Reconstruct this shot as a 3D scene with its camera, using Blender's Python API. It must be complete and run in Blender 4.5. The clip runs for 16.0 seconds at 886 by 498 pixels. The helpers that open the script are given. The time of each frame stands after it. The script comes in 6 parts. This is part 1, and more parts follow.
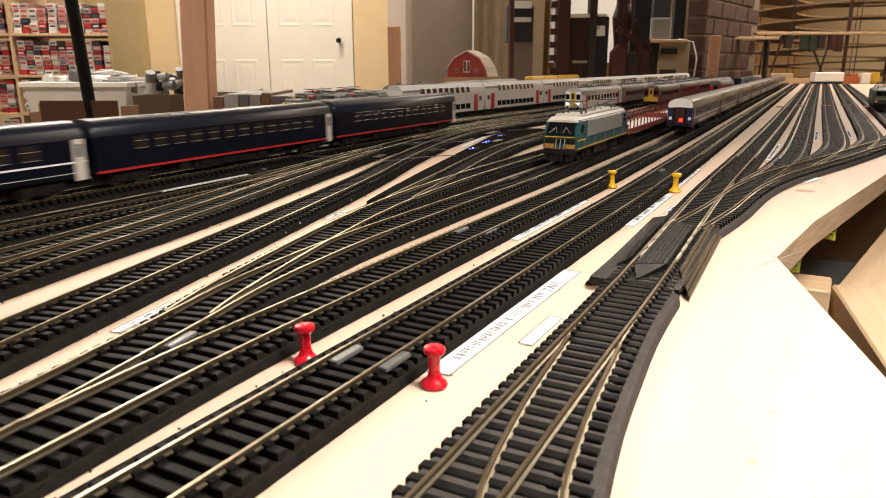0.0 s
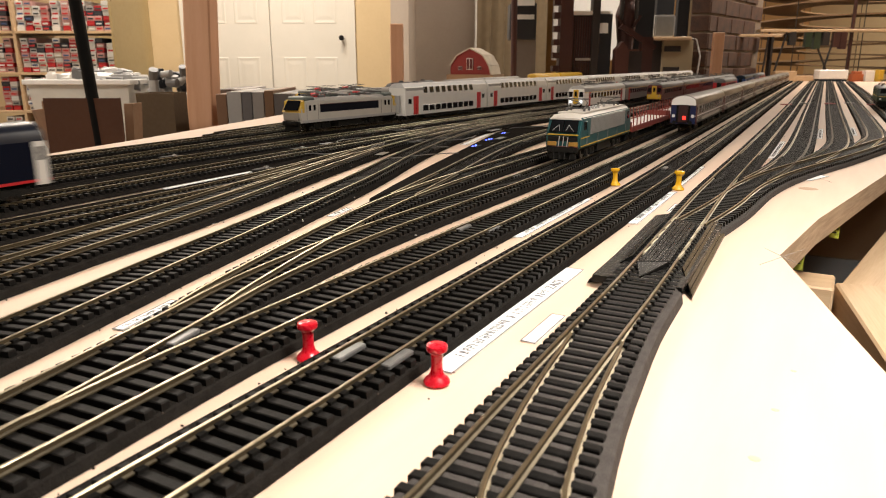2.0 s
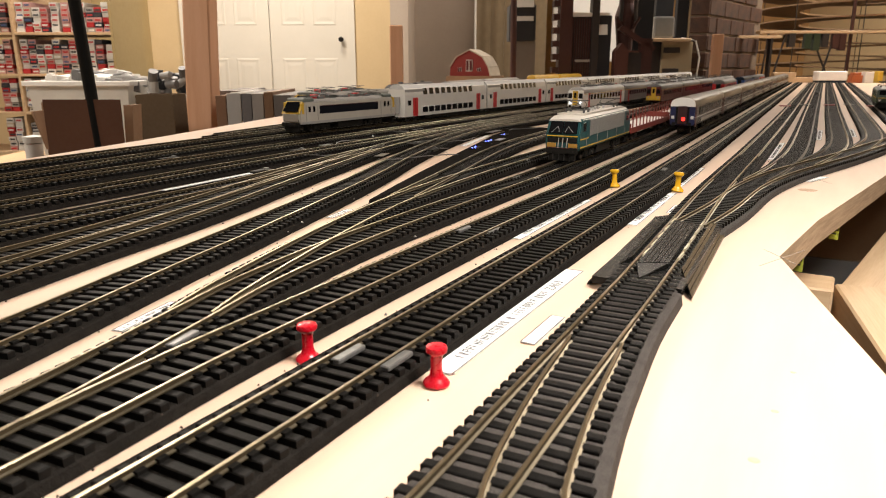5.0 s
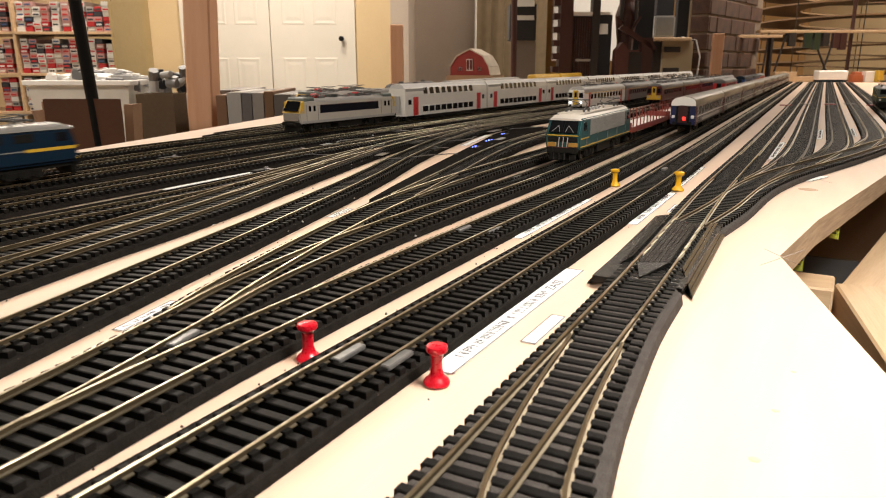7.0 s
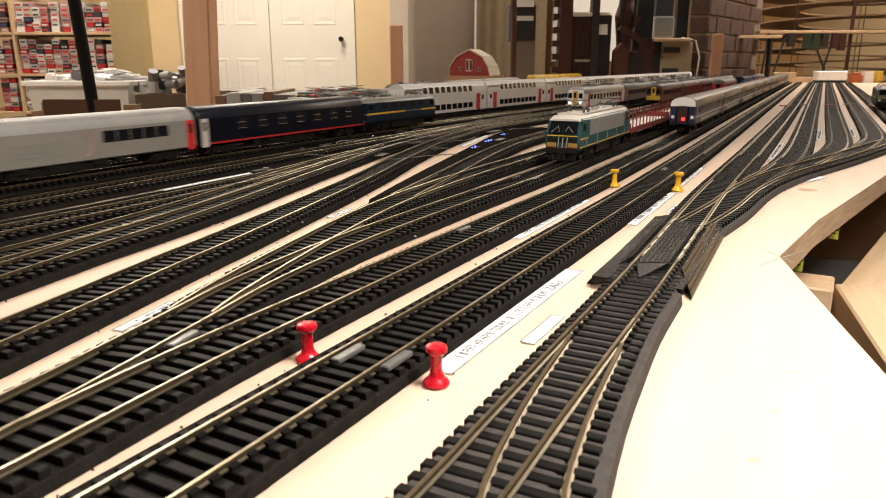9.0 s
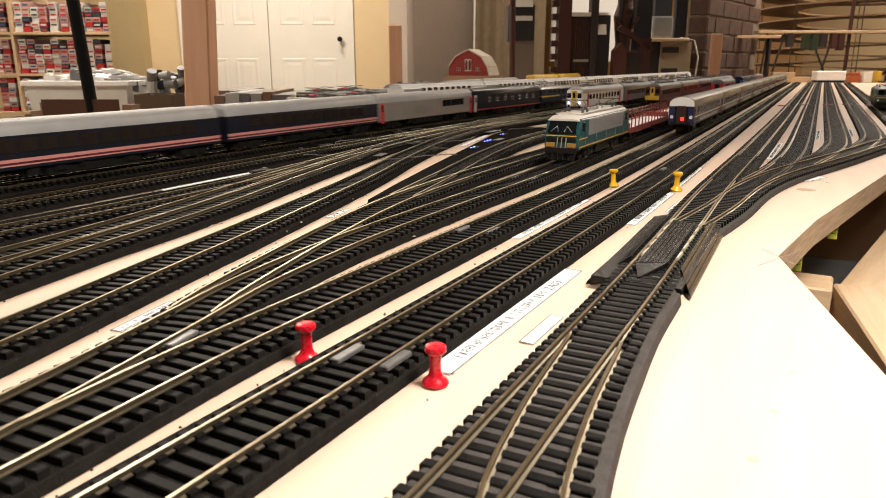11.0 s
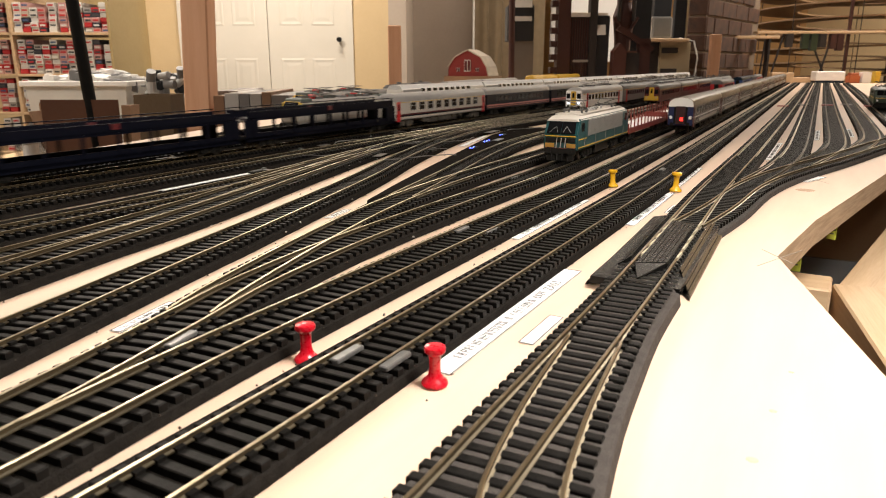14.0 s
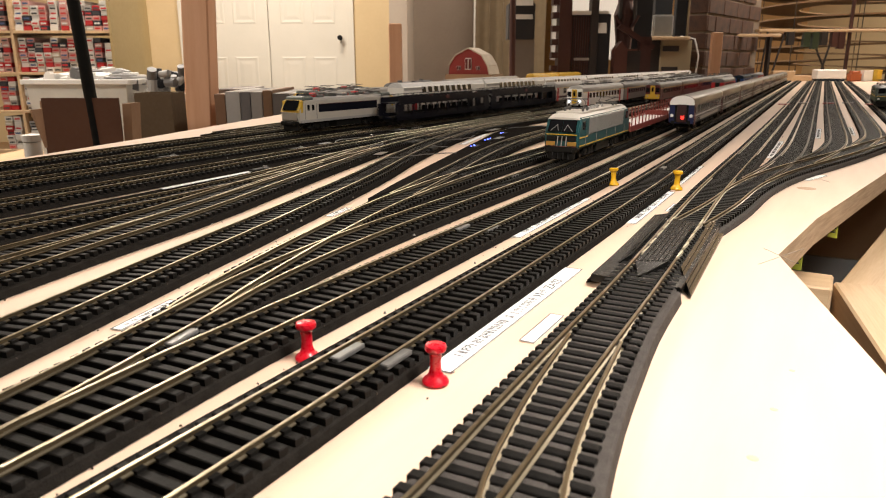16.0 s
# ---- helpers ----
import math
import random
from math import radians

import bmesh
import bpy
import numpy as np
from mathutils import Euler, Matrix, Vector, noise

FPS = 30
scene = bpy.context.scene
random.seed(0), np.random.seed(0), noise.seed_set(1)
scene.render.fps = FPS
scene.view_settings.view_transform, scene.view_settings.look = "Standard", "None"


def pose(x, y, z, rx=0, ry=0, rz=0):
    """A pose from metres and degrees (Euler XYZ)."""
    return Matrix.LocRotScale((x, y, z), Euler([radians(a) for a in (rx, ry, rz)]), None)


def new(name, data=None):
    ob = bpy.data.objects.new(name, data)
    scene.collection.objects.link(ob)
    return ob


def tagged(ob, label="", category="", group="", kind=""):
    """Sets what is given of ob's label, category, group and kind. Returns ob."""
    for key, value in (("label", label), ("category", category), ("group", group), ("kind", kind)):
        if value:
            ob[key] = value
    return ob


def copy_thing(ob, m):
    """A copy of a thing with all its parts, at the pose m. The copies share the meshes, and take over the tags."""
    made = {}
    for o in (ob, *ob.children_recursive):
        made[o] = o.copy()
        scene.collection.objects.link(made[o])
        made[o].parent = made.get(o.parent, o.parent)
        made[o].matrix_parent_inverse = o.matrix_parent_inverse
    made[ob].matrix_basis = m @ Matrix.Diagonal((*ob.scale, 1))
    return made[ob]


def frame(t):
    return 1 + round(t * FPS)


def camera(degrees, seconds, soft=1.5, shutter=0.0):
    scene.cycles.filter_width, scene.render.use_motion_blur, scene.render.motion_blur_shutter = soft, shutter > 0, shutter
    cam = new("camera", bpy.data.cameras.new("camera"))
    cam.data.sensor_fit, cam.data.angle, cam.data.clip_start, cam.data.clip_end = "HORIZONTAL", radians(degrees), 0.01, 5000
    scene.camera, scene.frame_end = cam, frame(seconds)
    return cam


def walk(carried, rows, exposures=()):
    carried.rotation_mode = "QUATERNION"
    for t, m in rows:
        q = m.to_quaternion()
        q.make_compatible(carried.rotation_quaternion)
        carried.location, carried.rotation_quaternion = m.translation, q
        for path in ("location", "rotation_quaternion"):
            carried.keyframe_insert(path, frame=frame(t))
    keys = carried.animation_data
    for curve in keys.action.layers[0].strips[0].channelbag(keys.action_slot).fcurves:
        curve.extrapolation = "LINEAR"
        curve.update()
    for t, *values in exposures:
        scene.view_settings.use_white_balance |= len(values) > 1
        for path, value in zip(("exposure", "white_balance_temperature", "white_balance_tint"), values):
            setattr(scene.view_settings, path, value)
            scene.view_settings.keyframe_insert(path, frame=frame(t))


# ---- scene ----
HEAD = 28.9          # the camera's heading, degrees left of the tracks' direction
cam = camera(64.2, 16.0, soft=1.0, shutter=0.6)
SWAY = [(0, -3.0, 0.6), (0.5, -1.5, 0), (1, 1.7, -2.6), (1.5, 2.2, -3.6), (2, 1.7, -3.6), (2.5, 0.6, -2.2), (3, 0.4, -1.5),
        (3.5, 0, 0), (4, 1.2, -0.9), (5.2, 0.8, -1.2), (6.5, 0.5, -1.5), (7, 1.5, -2.3), (7.5, 1.7, -3.2), (8, 1.0, -2.5),
        (8.5, 0.1, -1.5), (9, 0.8, -1.5), (10.2, -0.4, -1.5), (11.5, -1.5, -1.5), (12, -2.4, -1.0), (12.5, -2.8, 0),
        (13, -1.8, -1.1), (13.5, -1.4, -1.4), (14, -2.1, -0.9), (14.5, -2.9, -0.9), (15, -2.4, -1.9), (15.5, -2.2, -3.1), (16, -0.7, -3.9)]
cam.data.dof.use_dof, cam.data.dof.focus_distance, cam.data.dof.aperture_fstop = True, 0.45, 36
walk(cam, [(t, pose(0, 0, 0.1, 75.38 + 0.0458 * b, 0, HEAD + 0.0473 * a)) for t, a, b in SWAY])

# ---- light ----
world = bpy.data.worlds.new("world")
scene.world = world
world.use_nodes = True
world.node_tree.nodes["Background"].inputs[0].default_value = (1.0, 0.86, 0.7, 1)
world.node_tree.nodes["Background"].inputs[1].default_value = 0.05
scene.view_settings.exposure = 0.0

HR = Matrix.Rotation(radians(HEAD), 4, "Z")


def room(r, d, z, rz=0, rx=0, ry=0):
    """A pose in the room's own directions: r to the right, d away along the room."""
    return HR @ pose(r, d, z, rx, ry, rz)


FLOOR, CEIL = -0.68, 1.75


# An area light without a fixture; none of these stands in view.
def ceiling_lamp(r, d, z, power, size, colour):
    lamp = bpy.data.lights.new("ceiling_lamp", "AREA")
    lamp.energy, lamp.size, lamp.color = power, size, colour
    ob = new("ceiling_lamp", lamp)
    ob.matrix_world = room(r, d, z)


WARM = (1.0, 0.885, 0.755)
# Near light, guessed from the blown-out plywood; it hangs well below the ceiling.
ceiling_lamp(0.28, 0.08, 0.56, 12.8, 0.30, (1.0, 0.925, 0.845))
# Added fill lights, each tuned to brighten one part of the room.
ceiling_lamp(-1.9, 1.1, CEIL - 0.05, 51, 0.5, WARM)
ceiling_lamp(-1.5, 3.2, CEIL - 0.05, 62, 0.5, WARM)
ceiling_lamp(1.7, 3.1, CEIL - 0.05, 31, 0.5, WARM)
ceiling_lamp(-0.9, 4.3, CEIL - 0.05, 34, 0.5, WARM)
ceiling_lamp(2.9, 4.3, 1.5, 47, 0.5, WARM)
ceiling_lamp(0.3, 5.3, CEIL - 0.05, 12, 0.5, WARM)
ceiling_lamp(1.55, 5.0, CEIL - 0.05, 17, 0.5, WARM)
ceiling_lamp(-0.5, -2.2, CEIL - 0.05, 8, 0.6, WARM)


# ---- materials ----
def mat(name, a, b=None, rough=0.6, metal=0.0, scale=40.0, stretch=(1, 1, 1), bump=0.0, fine=0.25, contrast=0.5, glow=0.0, clear=0.0, coat=0.0, spec=0.5):
    """Base colour mixed between a and b by coarse and fine noise in object space, with roughness wear and bump."""
    m = bpy.data.materials.new(name)
    m.use_nodes = True
    n, l = m.node_tree.nodes, m.node_tree.links
    p = n["Principled BSDF"]
    p.inputs["Metallic"].default_value = metal
    p.inputs["Transmission Weight"].default_value = clear
    p.inputs["Coat Weight"].default_value = coat
    p.inputs["Specular IOR Level"].default_value = spec
    b = b or tuple(c * 0.8 for c in a)
    co, mp = n.new("ShaderNodeTexCoord"), n.new("ShaderNodeMapping")
    mp.inputs["Scale"].default_value = stretch
    l.new(co.outputs["Object"], mp.inputs["Vector"])
    coarse, grain = n.new("ShaderNodeTexNoise"), n.new("ShaderNodeTexNoise")
    for q, s in ((coarse, scale), (grain, scale * 9)):
        q.inputs["Scale"].default_value, q.inputs["Detail"].default_value = s, 5
        l.new(mp.outputs[0], q.inputs["Vector"])
    add = n.new("ShaderNodeMix")
    add.data_type = "FLOAT"
    add.inputs[0].default_value = fine
    l.new(coarse.outputs["Fac"], add.inputs[2])
    l.new(grain.outputs["Fac"], add.inputs[3])
    rng = n.new("ShaderNodeMapRange")
    rng.inputs[1].default_value, rng.inputs[2].default_value = 0.5 - 0.5 * contrast, 0.5 + 0.5 * contrast
    l.new(add.outputs[0], rng.inputs[0])
    mix = n.new("ShaderNodeMix")
    mix.data_type = "RGBA"
    mix.inputs[6].default_value, mix.inputs[7].default_value = (*a, 1), (*b, 1)
    l.new(rng.outputs[0], mix.inputs[0])
    l.new(mix.outputs[2], p.inputs["Base Color"])
    rr = n.new("ShaderNodeMapRange")
    rr.inputs[3].default_value, rr.inputs[4].default_value = max(0.02, rough * 0.8), min(1, rough * 1.2)
    l.new(grain.outputs["Fac"], rr.inputs[0])
    l.new(rr.outputs[0], p.inputs["Roughness"])
    if bump:
        bp = n.new("ShaderNodeBump")
        bp.inputs["Strength"].default_value, bp.inputs["Distance"].default_value = bump, 0.0008
        l.new(add.outputs[0], bp.inputs["Height"])
        l.new(bp.outputs[0], p.inputs["Normal"])
    if glow:
        p.inputs["Emission Color"].default_value, p.inputs["Emission Strength"].default_value = (*a, 1), glow
    return m


PLY = mat("birch_plywood", (0.53, 0.375, 0.275), (0.635, 0.475, 0.360), 0.55, scale=14, stretch=(5, 0.6, 1), bump=0.12, contrast=0.6)
PLYEDGE = mat("shaded_plywood_edge", (0.55, 0.40, 0.26), (0.30, 0.2, 0.12), 0.7, scale=30, stretch=(1, 1, 14), bump=0.2)
FOAM = mat("black_foam", (0.005, 0.0044, 0.0038), (0.025, 0.0222, 0.0195), 0.95, scale=260, bump=0.8, fine=0.6, contrast=0.45, spec=0.0)
GREYFOAM = mat("grey_foam", (0.032, 0.028, 0.026), (0.085, 0.076, 0.069), 0.9, scale=240, bump=0.8, fine=0.6, contrast=0.5, spec=0.05)
TIE = mat("sleeper_plastic", (0.0045, 0.0042, 0.0038), (0.0108, 0.0099, 0.009), 0.5, scale=260, bump=0.3, spec=0.07)
# Side tarnish is darkened for shade low on the rail; foot paled as if lit.
RAIL = mat("tarnished_shaded_rail", (0.064, 0.047, 0.025), (0.036, 0.026, 0.014), 0.5, 0.2, scale=30, fine=0.2, spec=0.2)
RAILFOOT = mat("dull_lit_rail_foot", (0.30, 0.26, 0.19), (0.17, 0.14, 0.095), 0.34, 0.9, scale=30, fine=0.3)
RAILHEAD = mat("polished_nickel_silver", (0.42, 0.365, 0.265), (0.29, 0.24, 0.16), 0.31, 1.0, scale=38, fine=0.2)
PAPER = mat("white_paper", (0.80, 0.80, 0.79), (0.74, 0.74, 0.73), 0.7, scale=60)
INK = mat("printed_ink", (0.075, 0.075, 0.075), rough=0.7)
CLEARP = mat("cloudy_plastic", (0.13, 0.126, 0.12), (0.07, 0.068, 0.065), 0.3, scale=300)
REDP = mat("red_plastic", (0.50, 0.005, 0.017), (0.45, 0.004, 0.015), 0.28, scale=80, coat=0.12)
YELP = mat("yellow_plastic", (0.62, 0.345, 0.012), (0.56, 0.31, 0.012), 0.25, scale=80, coat=0.4)
BROWNGLASS = mat("brown_window_glass", (0.026, 0.019, 0.014), (0.016, 0.012, 0.010), 0.2, scale=60, spec=0.2)
PANTO = mat("dark_pantograph_metal", (0.075, 0.075, 0.075), (0.13, 0.125, 0.12), 0.5, 0.5, scale=200)
WINDGLASS = mat("dark_windscreen_glass", (0.005, 0.0055, 0.006), (0.009, 0.009, 0.010), 0.3, scale=60, spec=0.0)
STEEL = mat("steel", (0.28, 0.28, 0.28), rough=0.35, metal=1.0)
DARK = mat("dark_underframe", (0.006, 0.0055, 0.005), (0.014, 0.013, 0.011), 0.6, scale=200, spec=0.12)
DUSTY = mat("dusty_grey_underframe", (0.16, 0.14, 0.115), (0.05, 0.043, 0.036), 0.7, scale=90, spec=0.2)
WHEEL = mat("wheel_steel", (0.10, 0.09, 0.08), (0.2, 0.18, 0.16), 0.4, 0.8, scale=200)
PANE = mat("dark_glass", (0.006, 0.006, 0.008), (0.011, 0.011, 0.013), 0.12, scale=60, spec=0.2)
CROSSP = mat("black_crossing_plastic", (0.004, 0.004, 0.004), (0.011, 0.0105, 0.010), 0.22, scale=110, stretch=(6, 1, 1), bump=0.5, spec=0.17)
NAVY = mat("navy_paint", (0.0028, 0.0035, 0.0080), (0.0045, 0.0055, 0.0115), 0.38, scale=60, spec=0.12)
NAVYROOF = mat("navy_roof", (0.008, 0.010, 0.017), (0.013, 0.016, 0.025), 0.33, scale=60, spec=0.24)
REDLINE = mat("red_line", (0.40, 0.018, 0.02), rough=0.4, scale=60)
WHITEP = mat("white_paint", (0.80, 0.79, 0.77), (0.75, 0.74, 0.72), 0.4, scale=50)
BEIGE = mat("weathered_white_paint", (0.56, 0.52, 0.46), (0.50, 0.46, 0.41), 0.45, scale=50)
SILVERSIDE = mat("pale_silver_paint", (0.29, 0.265, 0.235), (0.24, 0.22, 0.195), 0.4, 0.1, scale=50)
WARMGREY = mat("warm_grey_paint", (0.085, 0.070, 0.060), (0.055, 0.045, 0.038), 0.28, scale=50)
COACHROOF = mat("brownish_silver_roof", (0.17, 0.152, 0.135), (0.115, 0.10, 0.088), 0.36, 0.3, scale=50)
DEEPBLUE = mat("deep_blue_paint", (0.008, 0.013, 0.055), (0.011, 0.017, 0.066), 0.35, scale=60)
CREAM = mat("pale_grey_paint", (0.74, 0.72, 0.68), (0.67, 0.65, 0.61), 0.4, scale=50)
GREYROOF = mat("grey_roof", (0.36, 0.35, 0.335), (0.29, 0.28, 0.27), 0.5, scale=50)
SILVER = mat("silver_grey_paint", (0.25, 0.245, 0.232), (0.21, 0.205, 0.195), 0.38, 0.2, scale=50)
DARKROOF = mat("dark_grey_roof", (0.11, 0.11, 0.115), (0.15, 0.15, 0.15), 0.5, scale=50)
REDDOOR = mat("red_door_paint", (0.60, 0.02, 0.025), rough=0.4, scale=60)
TEAL = mat("teal_paint", (0.011, 0.058, 0.064), (0.015, 0.070, 0.076), 0.38, scale=60, spec=0.3)
MUSTARD = mat("mustard_paint", (0.36, 0.20, 0.035), (0.28, 0.15, 0.03), 0.45, scale=90)
LOCOGREY = mat("warm_pale_grey_paint", (0.50, 0.465, 0.41), (0.43, 0.40, 0.35), 0.4, scale=50, spec=0.3)
ROOFGREEN = mat("grey_green_roof", (0.085, 0.105, 0.095), (0.14, 0.16, 0.145), 0.5, scale=120)
LOCOYEL = mat("yellow_paint", (0.64, 0.40, 0.035), rough=0.4, scale=60)
BLUEP = mat("blue_paint", (0.004, 0.014, 0.029), (0.006, 0.018, 0.035), 0.35, scale=60, spec=0.16)
PINK = mat("pale_red_line", (0.66, 0.27, 0.24), rough=0.4, scale=60)
OXIDE = mat("oxide_red_paint", (0.16, 0.022, 0.016), (0.21, 0.03, 0.02), 0.5, scale=60)
MAROON = mat("maroon_paint", (0.085, 0.012, 0.014), (0.11, 0.016, 0.018), 0.4, scale=60)
GREEN = mat("dark_green_paint", (0.020, 0.035, 0.018), (0.03, 0.045, 0.022), 0.45, scale=60)
GLASSLAMP = mat("lit_headlamp", (0.75, 0.85, 1.0), glow=4)
TAILLAMP = mat("lit_tail_lamp", (1.0, 0.03, 0.02), glow=2.5)
BLUELED = mat("lit_blue_led", (0.06, 0.10, 1.0), glow=12)


# ---- mesh helpers ----
def box(bm, x0, x1, y0, y1, z0, z1):
    v = [bm.verts.new(c) for c in ((x0, y0, z0), (x1, y0, z0), (x1, y1, z0), (x0, y1, z0), (x0, y0, z1), (x1, y0, z1), (x1, y1, z1), (x0, y1, z1))]
    for f in ((0, 3, 2, 1), (4, 5, 6, 7), (0, 1, 5, 4), (1, 2, 6, 5), (2, 3, 7, 6), (3, 0, 4, 7)):
        bm.faces.new([v[i] for i in f])
    return v


def boxes(*args):
    bm = bmesh.new()
    for a in args:
        box(bm, *a)
    return bm


def rounded(bm, amount, segments=1):
    bmesh.ops.bevel(bm, geom=list(bm.edges), offset=amount, segments=segments, affect="EDGES", clamp_overlap=True)
    return bm


def loft(bm, rings, closed=True, caps=True):
    rows = [[bm.verts.new(p) for p in ring] for ring in rings]
    n = len(rows[0])
    for a, b in zip(rows, rows[1:]):
        for i in range(n if closed else n - 1):
            j = (i + 1) % n
            bm.faces.new((a[i], a[j], b[j], b[i]))
    if caps:
        bm.faces.new(list(reversed(rows[0])))
        bm.faces.new(rows[-1])
    return bm


def prism(bm, outline, y0, y1):
    """An outline of (x, z) drawn out along y."""
    return loft(bm, [[(x, y0, z) for x, z in outline], [(x, y1, z) for x, z in outline]])


def lathe(bm, outline, seg=20, at=(0, 0, 0)):
    rings = [[(at[0] + r * math.cos(2 * math.pi * i / seg), at[1] + r * math.sin(2 * math.pi * i / seg), at[2] + z) for i in range(seg)] for r, z in outline]
    return loft(bm, rings)


def tube(bm, p, q, r, seg=8, r2=None):
    p, q = Vector(p), Vector(q)
    turn = (q - p).to_track_quat("Z", "Y").to_matrix()
    rings = [[c + turn @ Vector((k * math.cos(2 * math.pi * i / seg), k * math.sin(2 * math.pi * i / seg), 0)) for i in range(seg)]
             for c, k in ((p, r), (q, r if r2 is None else r2))]
    return loft(bm, rings)


def mesh_of(name, bm, material, smooth=False):
    bmesh.ops.recalc_face_normals(bm, faces=bm.faces)
    me = bpy.data.meshes.new(name)
    bm.to_mesh(me)
    bm.free()
    me.materials.append(material)
    if smooth:
        me.shade_smooth()
        me.set_sharp_from_angle(angle=radians(38))
    return me


def part(name, bm, material, parent, label="", smooth=False):
    ob = new(name, mesh_of(name, bm, material, smooth))
    ob.parent = parent
    if label:
        ob["label"] = label
    return ob


def shared(name, me, parent, m, label=""):
    ob = new(name, me)
    ob.parent = parent
    ob.matrix_basis = m
    if label:
        ob["label"] = label
    return ob


def thing(name, label, category, m=None, group="", kind=""):
    ob = tagged(new(name), label, category, group, kind)
    if m is not None:
        ob.matrix_basis = m
    return ob


def solid(name, bm, material, label, category="", m=None, group="", kind="", smooth=False):
    ob = tagged(new(name, mesh_of(name, bm, material, smooth)), label, category, group, kind)
    if m is not None:
        ob.matrix_basis = m
    return ob


# ---- the table ----
def table():
    bm = bmesh.new()
    outline = [(-0.70, -5.6), (0.55, -5.6), (0.55, -0.80), (0.066, 0.118), (-0.019, 0.408), (-0.004, 0.52), (0.06, 0.85), (0.20, 1.45), (0.42, 2.3),
               (0.42, 4.6), (-1.30, 4.6), (-1.30, 1.9), (-0.97, 1.09), (-0.825, 0.645), (-0.761, 0.42), (-0.70, 0.20)]
    lo, hi = ([bm.verts.new((x, y, z)) for x, y in outline] for z in (-0.018, 0))
    bm.faces.new(hi)
    bm.faces.new(list(reversed(lo)))
    n = len(outline)
    for i in range(n):
        bm.faces.new((lo[i], lo[(i + 1) % n], hi[(i + 1) % n], hi[i]))
    ob = solid("table_deck", bm, PLY, "pale birch plywood deck carrying the model tracks", "table deck", kind="structure")
    ob.data.materials.append(PLYEDGE)
    # Upright faces get layered edge grain, darkened: their shade is in the colour.
    for f in ob.data.polygons:
        if abs(f.normal.z) < 0.5:
            f.material_index = 1
    return ob


table()

# ---- the tracks ----
RAILTOP = 0.0085
BED = 0.0038
GAUGE = 0.0090          # from the middle of a track to a rail


def far(points, x, y, to=4.3, lean=-0.022):
    return points + [(x, y)] + [(x + lean * (to - y) * k, y + (to - y) * k) for k in (0.33, 0.66, 1.0)]


